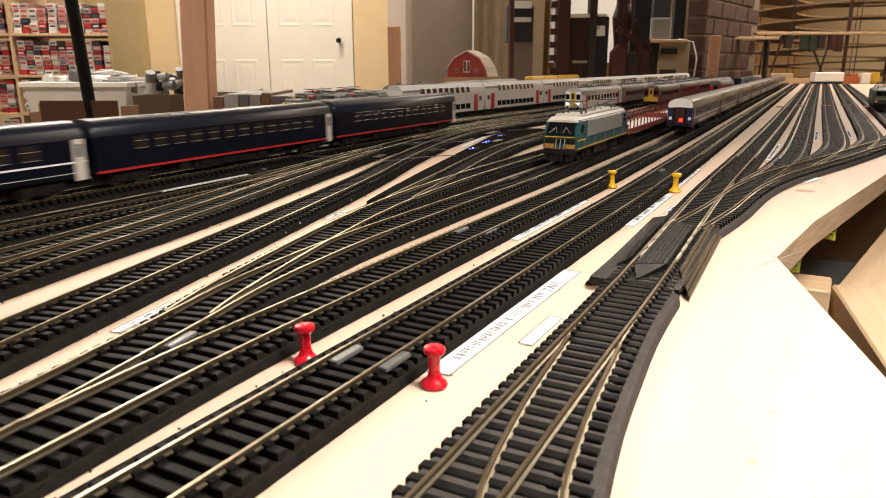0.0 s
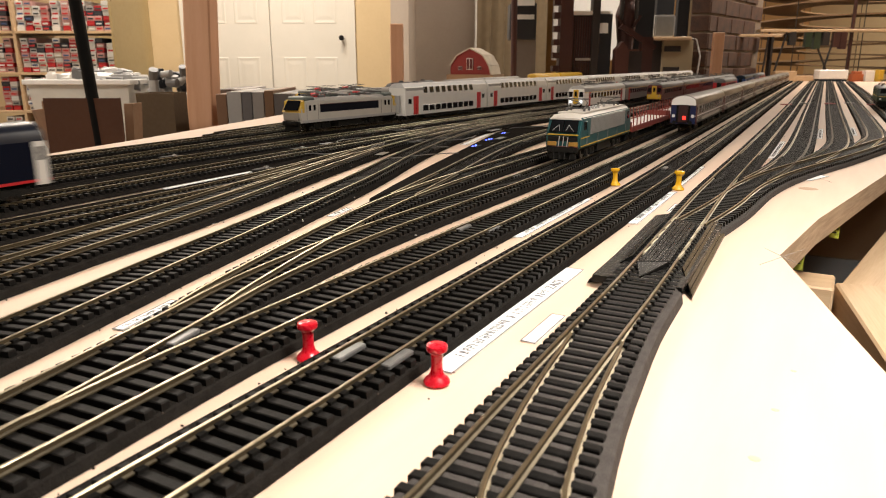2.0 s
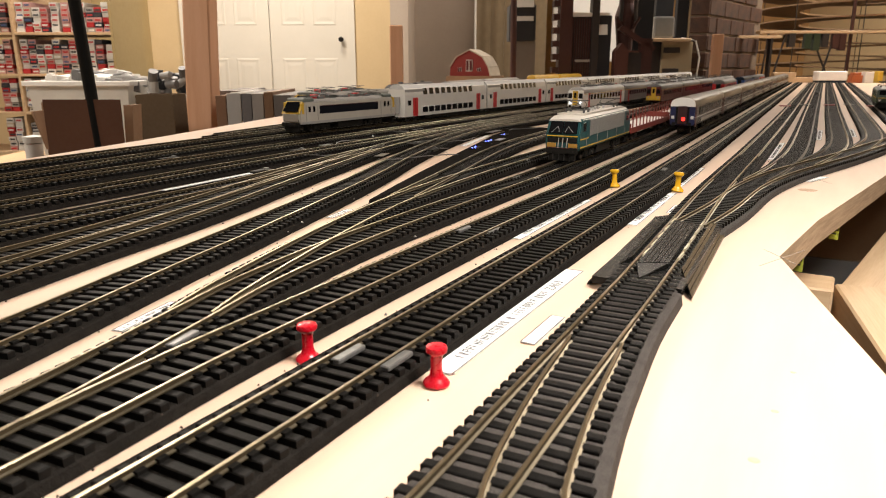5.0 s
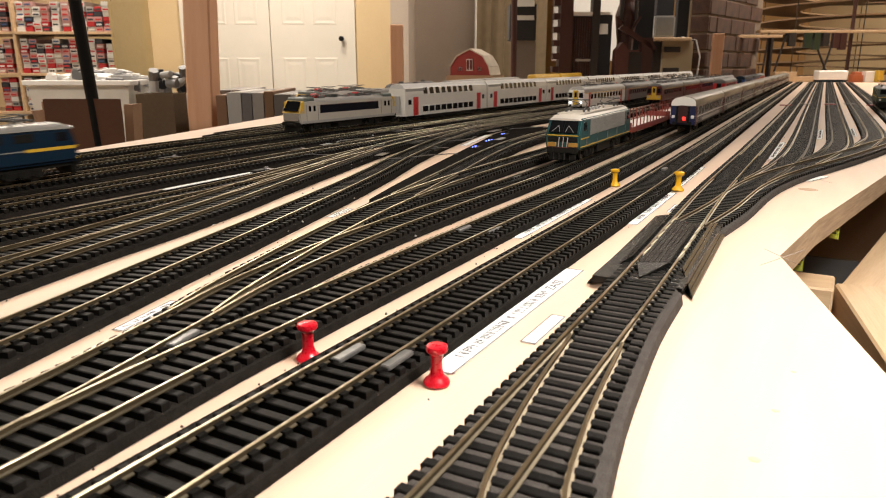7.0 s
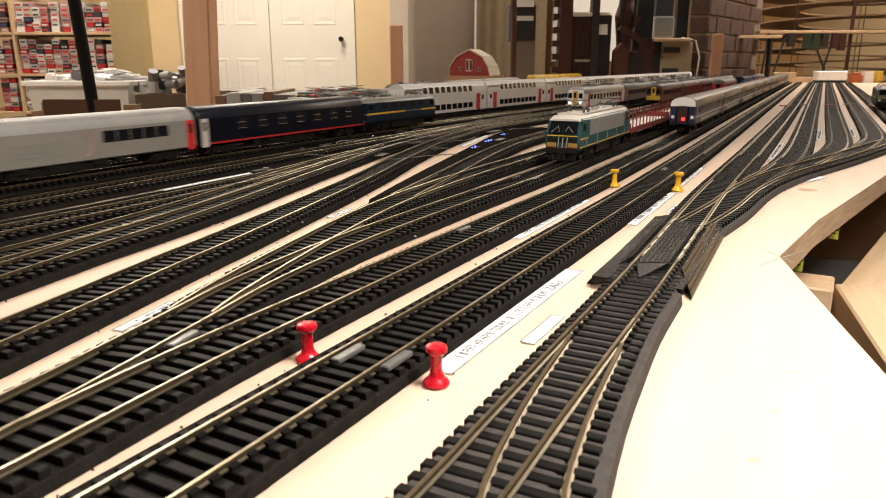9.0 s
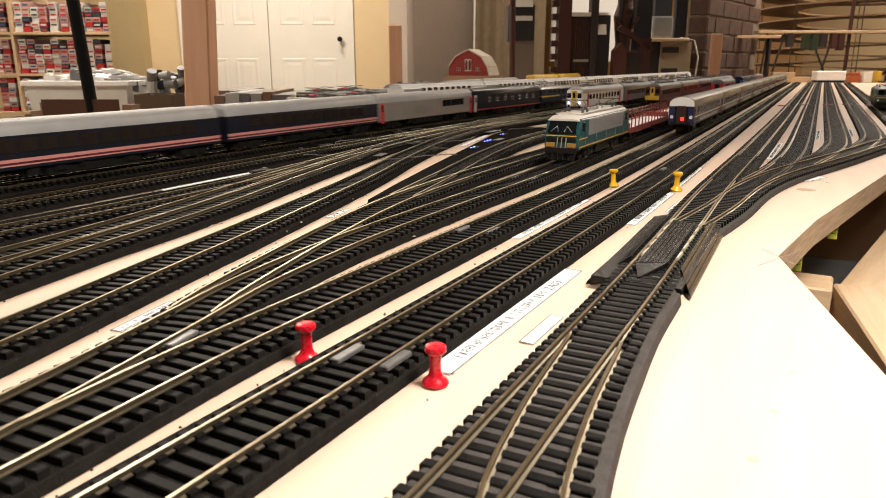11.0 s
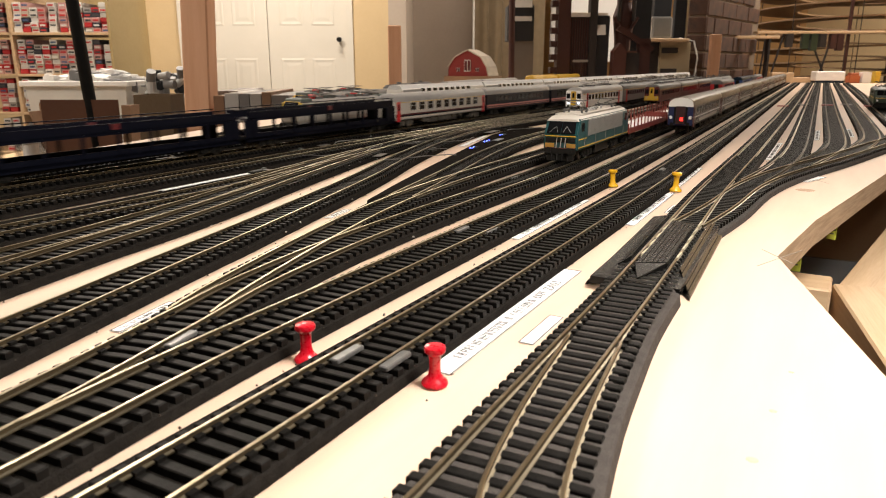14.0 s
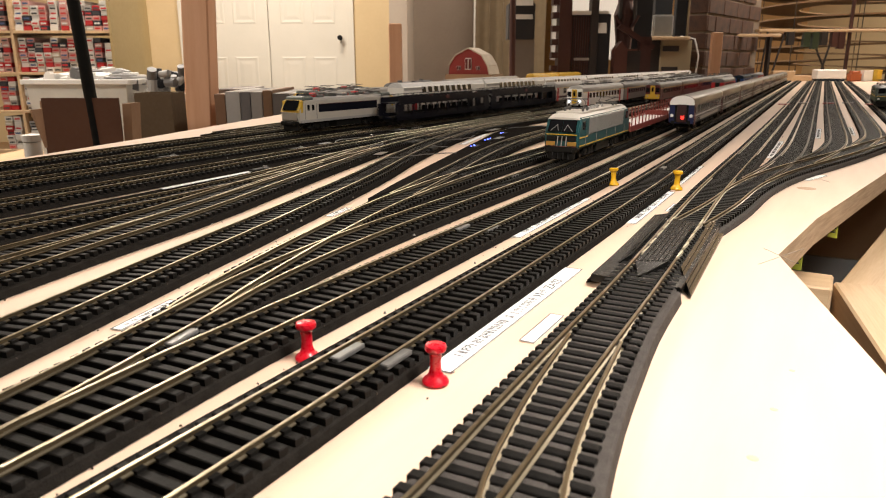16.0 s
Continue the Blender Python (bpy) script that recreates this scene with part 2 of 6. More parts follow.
TRACKS = {
    "a": far([(-0.127, -0.5), (-0.127, 0.1), (-0.127, 0.3)], -0.128, 0.6),
    "b": far([(-0.150, -0.3), (-0.162, -0.08), (-0.171, 0.08), (-0.1755, 0.16), (-0.1765, 0.3)], -0.177, 0.6),
    "c": far([(-0.150, -0.26), (-0.172, -0.02), (-0.191, 0.10), (-0.2045, 0.165), (-0.2165, 0.22), (-0.2245, 0.30), (-0.226, 0.38)], -0.226, 0.6),
    "d": [(-0.2045, 0.165), (-0.2195, 0.208), (-0.2468, 0.316), (-0.2645, 0.41), (-0.272, 0.49), (-0.276, 0.587), (-0.2775, 0.75), (-0.283, 1.0), (-0.30, 1.8), (-0.35, 4.3)],
    "e": [(-0.2610, 0.39), (-0.2900, 0.53), (-0.325, 0.69), (-0.345, 0.82), (-0.353, 0.98), (-0.37, 1.8), (-0.41, 4.3)],
    "f": [(-0.205, -0.08), (-0.235, 0.06), (-0.252, 0.13), (-0.2775, 0.225), (-0.2880, 0.268), (-0.3205, 0.39), (-0.352, 0.50), (-0.394, 0.63), (-0.439, 0.80), (-0.464, 0.95), (-0.461, 1.1), (-0.447, 1.3), (-0.44, 1.8), (-0.47, 4.3)],
    "g": [(-0.27, -0.1), (-0.31, 0.09), (-0.329, 0.17), (-0.341, 0.22), (-0.3535, 0.284), (-0.3685, 0.345), (-0.394, 0.431), (-0.426, 0.548), (-0.459, 0.68), (-0.483, 0.85), (-0.497, 1.1), (-0.50, 1.8), (-0.50, 4.3)],
    "h": [(-0.32, -0.1), (-0.352, 0.12), (-0.3595, 0.197), (-0.3660, 0.246), (-0.3805, 0.322), (-0.408, 0.431), (-0.432, 0.53)],
    "i": [(-0.405, -0.2), (-0.413, 0.1), (-0.4145, 0.33), (-0.424, 0.45), (-0.448, 0.60), (-0.470, 0.75)],
    "j": [(-0.480, -5.4), (-0.480, -2.0), (-0.480, 0.0), (-0.487, 0.2), (-0.493, 0.34), (-0.499, 0.5), (-0.505, 0.7), (-0.510, 0.95), (-0.515, 1.3)],
    "k": [(-0.560, -5.4), (-0.560, -2.0), (-0.560, 0.0), (-0.567, 0.3), (-0.571, 0.45), (-0.574, 0.7), (-0.575, 0.9), (-0.570, 1.2), (-0.556, 1.53), (-0.545, 2.0), (-0.535, 4.3)],
    "l": [(-0.600, -0.3), (-0.613, 0.3), (-0.634, 0.5), (-0.646, 0.72), (-0.640, 0.86), (-0.629, 1.0), (-0.618, 1.24), (-0.604, 1.53), (-0.592, 2.0), (-0.585, 4.3)],
    "m": [(-0.640, -0.2), (-0.668, 0.25), (-0.684, 0.40), (-0.700, 0.6), (-0.702, 0.9), (-0.685, 1.4), (-0.66, 2.0), (-0.64, 4.3)],
    "n": [(-0.735, 0.70), (-0.765, 0.9), (-0.80, 1.2), (-0.90, 1.65), (-0.95, 2.1), (-0.95, 4.3)],
    "r": [(-0.0600, -0.5), (-0.0632, 0.12), (-0.0643, 0.16), (-0.0655, 0.21), (-0.0674, 0.30), (-0.0725, 0.44), (-0.0760, 0.55), (-0.0775, 0.68), (-0.079, 0.86), (-0.089, 1.5), (-0.148, 4.3)],
    "q": [(0.05, -0.12), (-0.020, 0.04), (-0.0390, 0.092), (-0.0520, 0.132), (-0.0559, 0.153), (-0.0595, 0.178), (-0.0622, 0.205), (-0.0660, 0.250), (-0.0674, 0.30)],
    "s": [(-0.0715, 0.42), (-0.062, 0.50), (-0.0545, 0.60), (-0.038, 0.69), (0.005, 0.842), (0.046, 1.0), (0.09, 1.17), (0.15, 1.42), (0.22, 1.75)],
    "t": [(-0.054, 0.62), (-0.042, 0.73), (-0.037, 0.86), (-0.0385, 1.04), (-0.051, 1.6), (-0.11, 4.3)],
    "u": [(-0.027, 0.73), (-0.003, 0.88), (0.004, 1.0), (-0.001, 1.25), (-0.0125, 1.7), (-0.07, 4.3)],
    "v": [(0.025, 0.92), (0.043, 1.08), (0.042, 1.3), (0.033, 1.7), (-0.025, 4.3)],
    "w": [(0.068, 1.08), (0.086, 1.25), (0.084, 1.5), (0.078, 1.8), (0.02, 4.3)],
}


def smooth_line(points, step):
    """A line through the points, sampled at even steps: [(place, direction)]."""
    pts = [Vector((x, y, 0)) for x, y in points]
    pts = [2 * pts[0] - pts[1]] + pts + [2 * pts[-1] - pts[-2]]
    dense = []
    for a, b, c, d in zip(pts, pts[1:], pts[2:], pts[3:]):
        n = max(4, int((c - b).length / 0.004))
        m1, m2 = (c - a) * (c - b).length / max(1e-6, (c - a).length), (d - b) * (c - b).length / max(1e-6, (d - b).length)
        for k in range(n):
            t = k / n
            dense.append((2 * t**3 - 3 * t**2 + 1) * b + (t**3 - 2 * t**2 + t) * m1 + (3 * t**2 - 2 * t**3) * c + (t**3 - t**2) * m2)
    dense.append(pts[-2])
    out, run, want = [], 0.0, 0.0
    for p, q in zip(dense, dense[1:]):
        length = (q - p).length
        while want <= run + length and length > 0:
            k = (want - run) / length
            out.append((p.lerp(q, k), (q - p).normalized()))
            want += step
        run += length
    return out


def sweep(bm, line, section):
    """section: (sideways, z) pairs, swept along the line."""
    rings = []
    for p, t in line:
        side = Vector((t.y, -t.x, 0))
        rings.append([p + side * s + Vector((0, 0, z)) for s, z in section])
    return loft(bm, rings)


def rail_section(at):
    z0 = BED + 0.0024
    half = [(0.00115, 0), (0.00115, 0.00035), (0.00035, 0.00062), (0.00035, 0.0018), (0.00060, 0.0021), (0.00060, RAILTOP - z0 - 0.00025), (0.00035, RAILTOP - z0)]
    return [(at + x, z0 + z) for x, z in half] + [(at - x, z0 + z) for x, z in reversed(half)]


def sleeper_mesh(bm, m=None, chairs=True):
    """One moulded sleeper with its four rail chairs."""
    h, w, z0, z1 = 0.0150, 0.0016, BED - 0.0003, BED + 0.0024
    rings = [[(-h, -w, z0), (h, -w, z0), (h, w, z0), (-h, w, z0)], [(-h, -w, z1 - 0.0003), (h, -w, z1 - 0.0003), (h, w, z1 - 0.0003), (-h, w, z1 - 0.0003)],
             [(-h + 0.0004, -w + 0.0003, z1), (h - 0.0004, -w + 0.0003, z1), (h - 0.0004, w - 0.0003, z1), (-h + 0.0004, w - 0.0003, z1)]]
    if m is not None:
        rings = [[m @ Vector(p) for p in ring] for ring in rings]
    loft(bm, rings)
    for x in (-GAUGE, GAUGE):
        for s in (-0.0016, 0.0016):
            if m is None and chairs:
                box(bm, x + s - 0.0011, x + s + 0.0006, -0.0014, 0.0014, z1 - 0.0001, z1 + 0.0010) if s > 0 else box(bm, x + s - 0.0006, x + s + 0.0011, -0.0014, 0.0014, z1 - 0.0001, z1 + 0.0010)


bm = bmesh.new()
sleeper_mesh(bm)
SLEEPER = mesh_of("sleeper", bm, TIE)
bm = bmesh.new()
sleeper_mesh(bm, None, False)
LONG_SLEEPER = mesh_of("sleeper", bm, TIE)
PITCH = 0.0062


BEDS = {"a": (0.0208, 0.0165), "b": (0.0165, 0.0165), "c": (0.0165, 0.0165), "d": (0.0165, 0.0165), "e": (0.022, 0.017), "f": (0.0175, 0.0185), "g": (0.019, 0.0185), "h": (0.022, 0.018),
        "i": (0.042, 0.02), "j": (0.048, 0.0155), "k": (0.03, 0.02), "l": (0.035, 0.03), "m": (0.02, 0.035), "n": (0.03, 0.03), "r": (0.0152, 0.0165), "q": (0.0160, 0.0187),
        "s": (0.0165, 0.0185), "t": (0.0155, 0.0155), "u": (0.0155, 0.0155), "v": (0.0155, 0.0155), "w": (0.0155, 0.0155)}
# turnouts: the branch shares the long sleepers of the main track over this stretch of y
SHARED = {"q": ("r", 0.05, 0.31), "s": ("r", 0.40, 0.62), "c": ("b", -0.3, 0.135), "d": ("c", 0.15, 0.335), "e": ("d", 0.37, 0.53), "h": ("g", 0.20, 0.55), "i": ("g", 0.42, 0.76),
          "t": ("s", 0.60, 0.76), "u": ("s", 0.71, 0.92), "v": ("s", 0.90, 1.08), "w": ("s", 1.06, 1.22)}


def x_at(key, y):
    line = COARSE[key]
    if not line[0][0].y <= y <= line[-1][0].y:
        return None
    best = min(range(len(line)), key=lambda k: abs(line[k][0].y - y))
    return line[best][0].x


COARSE = {k: smooth_line(TRACKS[k], 0.006) for k in TRACKS}


def track(key, lift=0.0):
    line = smooth_line(TRACKS[key], PITCH)
    left, right = BEDS[key]
    ob = thing("track", "black-sleepered model railway track on dark foam underlay", "model track", pose(0, 0, lift), "tracks of the yard")
    bm = bmesh.new()
    top = BED + (0.0017 if key in "rq" else 0.0)
    sweep(bm, line[::3] + [line[-1]], [(-left, 0.0002), (right, 0.0002), (right - 0.0008, top - 0.0006), (right - 0.0016, top), (-left + 0.0016, top), (-left + 0.0008, top - 0.0006)])
    part("underlay", bm, GREYFOAM if key in "rqs" else FOAM, ob, "grey foam underlay" if key in "rqs" else "charcoal foam underlay")
    main = SHARED.get(key)
    runs = [[]]
    for p, t in smooth_line(TRACKS[key], 0.5 * PITCH):
        x = x_at(main[0], p.y) if main else None
        if x is not None and abs(x - p.x) < 0.0016:
            runs.append([])      # the branch has closed up to the main track's rails
        else:
            runs[-1].append((p, t))
    for at, run in [(at, r[::4] + [r[-1]]) for at in (-GAUGE, GAUGE) for r in runs if len(r) > 8]:
        bm = bmesh.new()
        sweep(bm, run, rail_section(at))
        rail = part("rail", bm, RAIL, ob, "tarnished nickel silver rail")
        rail.data.materials.append(RAILFOOT if key in "tuvw" else RAILHEAD)
        rail.data.materials.append(RAILFOOT)
        # Chosen by facing: shade in the sides' colour, caught light in the foot's.
        for f in rail.data.polygons:
            f.material_index = 0 if f.normal.z < 0.6 else 1 if f.center.z > 0.0078 else 2
    bm, rest, near = bmesh.new(), False, 0
    branches = [(k, v[1], v[2]) for k, v in SHARED.items() if v[0] == key]
    for p, t in line[1:]:
        if main and main[1] < p.y < main[2]:
            x = x_at(main[0], p.y)
            if x is not None and abs(x - p.x) < 0.031:
                continue
        x0 = x1 = p.x
        for k, y0, y1 in branches:
            x = x_at(k, p.y) if y0 < p.y < y1 else None
            if x is not None and abs(x - p.x) < 0.031:
                x0, x1 = min(x0, x), max(x1, x)
        jog = random.uniform(-0.00025, 0.00025)
        m = Matrix.Translation(((x0 + x1) / 2, p.y + jog, 0)) @ Matrix.Rotation(math.atan2(-t.x, t.y) + random.uniform(-0.006, 0.006), 4, "Z")
        m = m @ Matrix.Diagonal(((0.0296 + x1 - x0) / 0.0296, 1, 1, 1))
        if -0.02 < p.y < 0.80 and near < 140:
            shared("sleeper", SLEEPER if x1 - x0 < 0.002 else LONG_SLEEPER, ob, m)
            near += 1
        elif p.y > -0.6:
            sleeper_mesh(bm, m)
            rest = True
    if rest:
        tagged(part("sleeper_run", bm, TIE, ob), kind="stuff")
    else:
        bm.free()


for i, key in enumerate(TRACKS):
    track(key, lift=0.00012 * (i % 5))


# ---- rolling stock ----
def bogie(parent, y, frame_mat=None):
    bm = boxes((-0.0125, -0.0095, y - 0.017, y + 0.017, 0.0045, 0.0095), (0.0095, 0.0125, y - 0.017, y + 0.017, 0.0045, 0.0095), (-0.0095, 0.0095, y - 0.003, y + 0.003, 0.006, 0.011))
    for s in (-1, 1):
        for q in (-0.0115, 0.0115):
            box(bm, s * 0.0125 - 0.001, s * 0.0125 + 0.001, y + q - 0.003, y + q + 0.003, 0.003, 0.008)
        box(bm, s * 0.013 - 0.0012, s * 0.013 + 0.0012, y - 0.003, y + 0.003, 0.003, 0.0085)
    b = part("bogie", bm, frame_mat or DARK, parent, "black bogie")
    for q in (-0.0115, 0.0115):
        bm = bmesh.new()
        for s in (-0.0086, 0.0068):
            tube(bm, (s, y + q, 0.0055), (s + 0.0018, y + q, 0.0055), 0.0055, 16)
        tube(bm, (-0.008, y + q, 0.0055), (0.008, y + q, 0.0055), 0.001, 6)
        part("wheelset", bm, WHEEL, b, "dull steel wheelset", True)


def roof_outline(w, z0, z1, n=10):
    """A vaulted roof's cross-section."""
    return [(w * math.cos(math.pi * k / n) * (1 - 0.0 * k), z0 + (z1 - z0) * math.sin(math.pi * k / n) ** 0.62) for k in range(n + 1)]


def window_mesh(name, width, height, material, frame_material=None):
    return mesh_of(name, rounded(boxes((-0.0003, 0.0003, -width / 2, width / 2, -height / 2, height / 2)), 0.0002), material)


def coach(label, side, roof, length=0.300, wins=11, win=(0.013, 0.0085), win_z=0.0285, lines=(), doors=None, door_y=0.012, skirt=None, height=0.0455, waist=0.0345, end=None,
          end_door=None, first=0.034, category="model coach", name="passenger_coach", pane=None, rib=0, bars=False, gear=None, door_ends=(-1, 1)):
    ob = thing(name, label, category, group="model coaches")
    h, w = length / 2, 0.0163
    bm = prism(bmesh.new(), [(-w, 0.0115), (-w + 0.0012, 0.0105), (w - 0.0012, 0.0105), (w, 0.0115), (w, waist), (-w, waist)], -h + 0.002, h - 0.002)
    body = part("body", bm, side, ob)
    bm = bmesh.new()
    out = roof_outline(w, waist, height)
    ins = roof_outline(w * 0.93, waist, height - 0.003)
    loft(bm, [[(x, -h + 0.0018, z) for x, z in ins], [(x, -h + 0.004, z) for x, z in out], [(x, h - 0.004, z) for x, z in out], [(x, h - 0.0018, z) for x, z in ins]])
    part("roof", bm, roof, ob, "", True)
    bm = boxes((-0.0125, 0.0125, -h * 0.34, h * 0.30, 0.0035, 0.0105), (-0.0140, 0.0140, -h * 0.12, h * 0.10, 0.0045, 0.0100), (-0.010, 0.010, -h + 0.006, h - 0.006, 0.0085, 0.0105))
    for k in range(6):
        y = -h * 0.45 + k * h * 0.16
        box(bm, -0.0145, 0.0145, y, y + h * 0.07, 0.0055 + 0.001 * (k % 3), 0.0105)
    part("underframe", bm, gear or DARK, ob, "dusty grey underframe gear" if gear else "black underframe gear")
    for y in (-h + 0.036, h - 0.036):
        bogie(ob, y, gear)
    pane_me = window_mesh("window", win[0], win[1], pane or PANE)
    ledge = window_mesh("window_bar", win[0] * 0.92, 0.0005, SILVER)
    if not isinstance(first, tuple):
        first = (first, first)
    span = length - first[0] - first[1]
    for s in (-1, 1):
        for k in range(wins):
            y = -h + first[0] + span * (k + 0.5) / wins
            q = shared("window", pane_me, body, pose(s * (w + 0.0001), y, win_z))
            if bars:
                shared("window_bar", ledge, q, pose(s * 0.0003, 0, win[1] * 0.12))
                shared("window_bar", ledge, q, pose(s * 0.0003, 0, -win[1] * 0.46))
    for z, t, material, *cut in lines:
        a, b = cut or (-h + 0.002, h - 0.002)
        for s in (-1, 1):
            part("stripe", boxes((s * w - 0.00025, s * w + 0.00025, a, b, z - t / 2, z + t / 2)), material, body)
    if doors:
        me = mesh_of("door", rounded(boxes((-0.0003, 0.0003, -0.0045, 0.0045, -0.0145, 0.0110)), 0.0002), doors)
        glass = window_mesh("door_window", 0.004, 0.008, PANE)
        for s in (-1, 1):
            for y in [e * (h - door_y) for e in door_ends]:
                q = shared("door", me, body, pose(s * (w + 0.00015), y, 0.0235))
                shared("door_window", glass, q, pose(s * 0.0002, 0, 0.004))
    for y, s in ((-h, -1), (h, 1)):
        part("end_wall", boxes((-w + 0.0005, w - 0.0005, y - s * 0.0021, y - s * 0.0012, 0.011, waist)), end or side, body)
        part("gangway", rounded(boxes((-0.0060, 0.0060, y - s * 0.0015, y + s * 0.0014, 0.0125, 0.0345)), 0.0006), end_door or DARK, body, "rubber gangway" if not end_door else "")
        for x in (-0.0105, 0.0105):
            bm = tube(bmesh.new(), (x, y - s * 0.002, 0.0125), (x, y + s * 0.0025, 0.0125), 0.0009, 8)
            tube(bm, (x, y + s * 0.0022, 0.0125), (x, y + s * 0.0030, 0.0125), 0.0024, 12)
            part("buffer", bm, DARK, body)
    for k in range(rib):
        y = -h + 0.02 + (length - 0.04) * k / max(1, rib - 1)
        part("roof_rib", boxes((-0.011, 0.011, y - 0.0004, y + 0.0004, height - 0.0052, height - 0.0008)), roof, ob)
    return ob


TOPZ = RAILTOP


def lettering(parent, text, size, material, m, depth=0.0002, name="lettering"):
    """Words in the built-in font, as a mesh."""
    cu = bpy.data.curves.new("lettering", "FONT")
    cu.body, cu.size, cu.extrude = text, size, depth / 2
    tmp = new("lettering_curve", cu)
    me = bpy.data.meshes.new_from_object(tmp.evaluated_get(bpy.context.evaluated_depsgraph_get()))
    bpy.data.objects.remove(tmp)
    me.materials.clear()
    me.materials.append(material)
    ob = new(name, me)
    ob.parent = parent
    ob.matrix_basis = m
    return ob


def sleeper_coach(extra=True):
    return coach("night-blue sleeping coach with red lower line", NAVY, NAVYROOF, 0.302, 12, (0.0125, 0.0085), 0.0285, [(0.0118, 0.0016, REDLINE)], BEIGE, 0.0075, bars=True, door_ends=(1,), pane=BROWNGLASS)


def double_deck():
    ob = thing("double_deck_coach", "pale grey double-deck coach with red doors and grey roof", "model coach", group="double-deck coaches")
    L, w = 0.278, 0.0163
    h = L / 2
    prof = [(-w, 0.0075), (w, 0.0075), (w, 0.0390), (w * 0.90, 0.0470), (w * 0.62, 0.0520), (-w * 0.62, 0.0520), (-w * 0.90, 0.0470), (-w, 0.0390)]
    body = part("body", prism(bmesh.new(), prof, -h + 0.001, h - 0.001), CREAM, ob)
    bm = bmesh.new()
    loft(bm, [[(x, y, z) for x, z in [(-w * 0.905, 0.0468), (-w * 0.63, 0.0522), (-w * 0.3, 0.0532), (w * 0.3, 0.0532), (w * 0.63, 0.0522), (w * 0.905, 0.0468)]] for y in (-h + 0.001, h - 0.001)])
    part("roof", bm, mat("light_grey_roof", (0.55, 0.55, 0.55), (0.48, 0.48, 0.48), 0.45, scale=50), ob, "", True)
    part("underframe", boxes((-0.0145, 0.0145, -h * 0.55, h * 0.55, 0.0030, 0.0078), (-0.011, 0.011, -h + 0.004, h - 0.004, 0.006, 0.0078)), DARK, ob)
    for y in (-h + 0.032, h - 0.032):
        bogie(ob, y)
    low, up = window_mesh("window", 0.0160, 0.0085, PANE), window_mesh("window", 0.0120, 0.0092, PANE)
    for s in (-1, 1):
        for k in range(9):
            y = -h + 0.052 + (L - 0.104) * (k + 0.5) / 9
            shared("window", low, body, pose(s * (w + 0.0001), y, 0.0165))
            shared("window", up, body, pose(s * (w * 0.952), y, 0.0430) @ pose(0, 0, 0, 0, -s * 11.5, 0))
        for y in (-h + 0.032, h - 0.032):
            q = part("door", rounded(boxes((s * w - 0.0003, s * w + 0.0003, y - 0.0075, y + 0.0075, 0.0080, 0.0345)), 0.0002), REDDOOR, body, "red sliding door")
            part("door_seam", boxes((s * w - 0.0004, s * w + 0.0004, y - 0.0003, y + 0.0003, 0.009, 0.034)), DARK, q)
        for y in (-h + 0.0145, h - 0.0145):
            part("window", boxes((s * w - 0.0003, s * w + 0.0003, y - 0.0045, y + 0.0045, 0.0240, 0.0310)), PANE, body)
        part("grille", boxes((s * w * 0.93 - 0.0004, s * w * 0.93 + 0.0004, -h + 0.004, -h + 0.060, 0.0405, 0.0465)), GREYROOF, body)
    for y, s in ((-h, -1), (h, 1)):
        part("gangway", boxes((-0.0065, 0.0065, y - 0.0012, y + 0.0012, 0.012, 0.036)), GREYROOF, body)
    return ob


def pantograph(parent, y, s, z, up=0.010, label="folded dark metal pantograph"):
    base = boxes((-0.0095, 0.0095, y - 0.008, y - 0.0072, z + 0.002, z + 0.0028), (-0.0095, 0.0095, y + 0.0072, y + 0.008, z + 0.002, z + 0.0028))
    for x in (-0.009, 0.009):
        box(base, x - 0.0005, x + 0.0005, y - 0.008, y + 0.008, z + 0.002, z + 0.0028)
        for q in (-0.0076, 0.0076):
            tube(base, (x, y + q, z), (x, y + q, z + 0.003), 0.0012, 8)
    base = part("pantograph", base, PANTO, parent, label)
    for x in (-0.009, 0.009):
        bm = tube(bmesh.new(), (x, y - s * 0.007, z + 0.003), (x * 0.4, y + s * 0.020, z + 0.003 + up * 0.45), 0.0005, 6)
        tube(bm, (x * 0.4, y + s * 0.020, z + 0.003 + up * 0.45), (x * 0.9, y - s * 0.004, z + 0.003 + up), 0.0004, 6)
        part("arm", bm, PANTO, base)
    for q in (-0.002, 0.002):
        part("contact_strip", tube(bmesh.new(), (-0.0125, y - s * 0.004 + q, z + 0.0035 + up), (0.0125, y - s * 0.004 + q, z + 0.0035 + up), 0.0005, 6), PANTO, base)


def insulators(parent, ys, z, x=0.0, material=None):
    for y in ys:
        part("insulator", lathe(bmesh.new(), [(0.0005, 0), (0.0016, 0.0004), (0.001, 0.001), (0.0016, 0.0016), (0.001, 0.0022), (0.0014, 0.0028), (0.0004, 0.0034)], 10, (x, y, z)), material or OXIDE, parent)


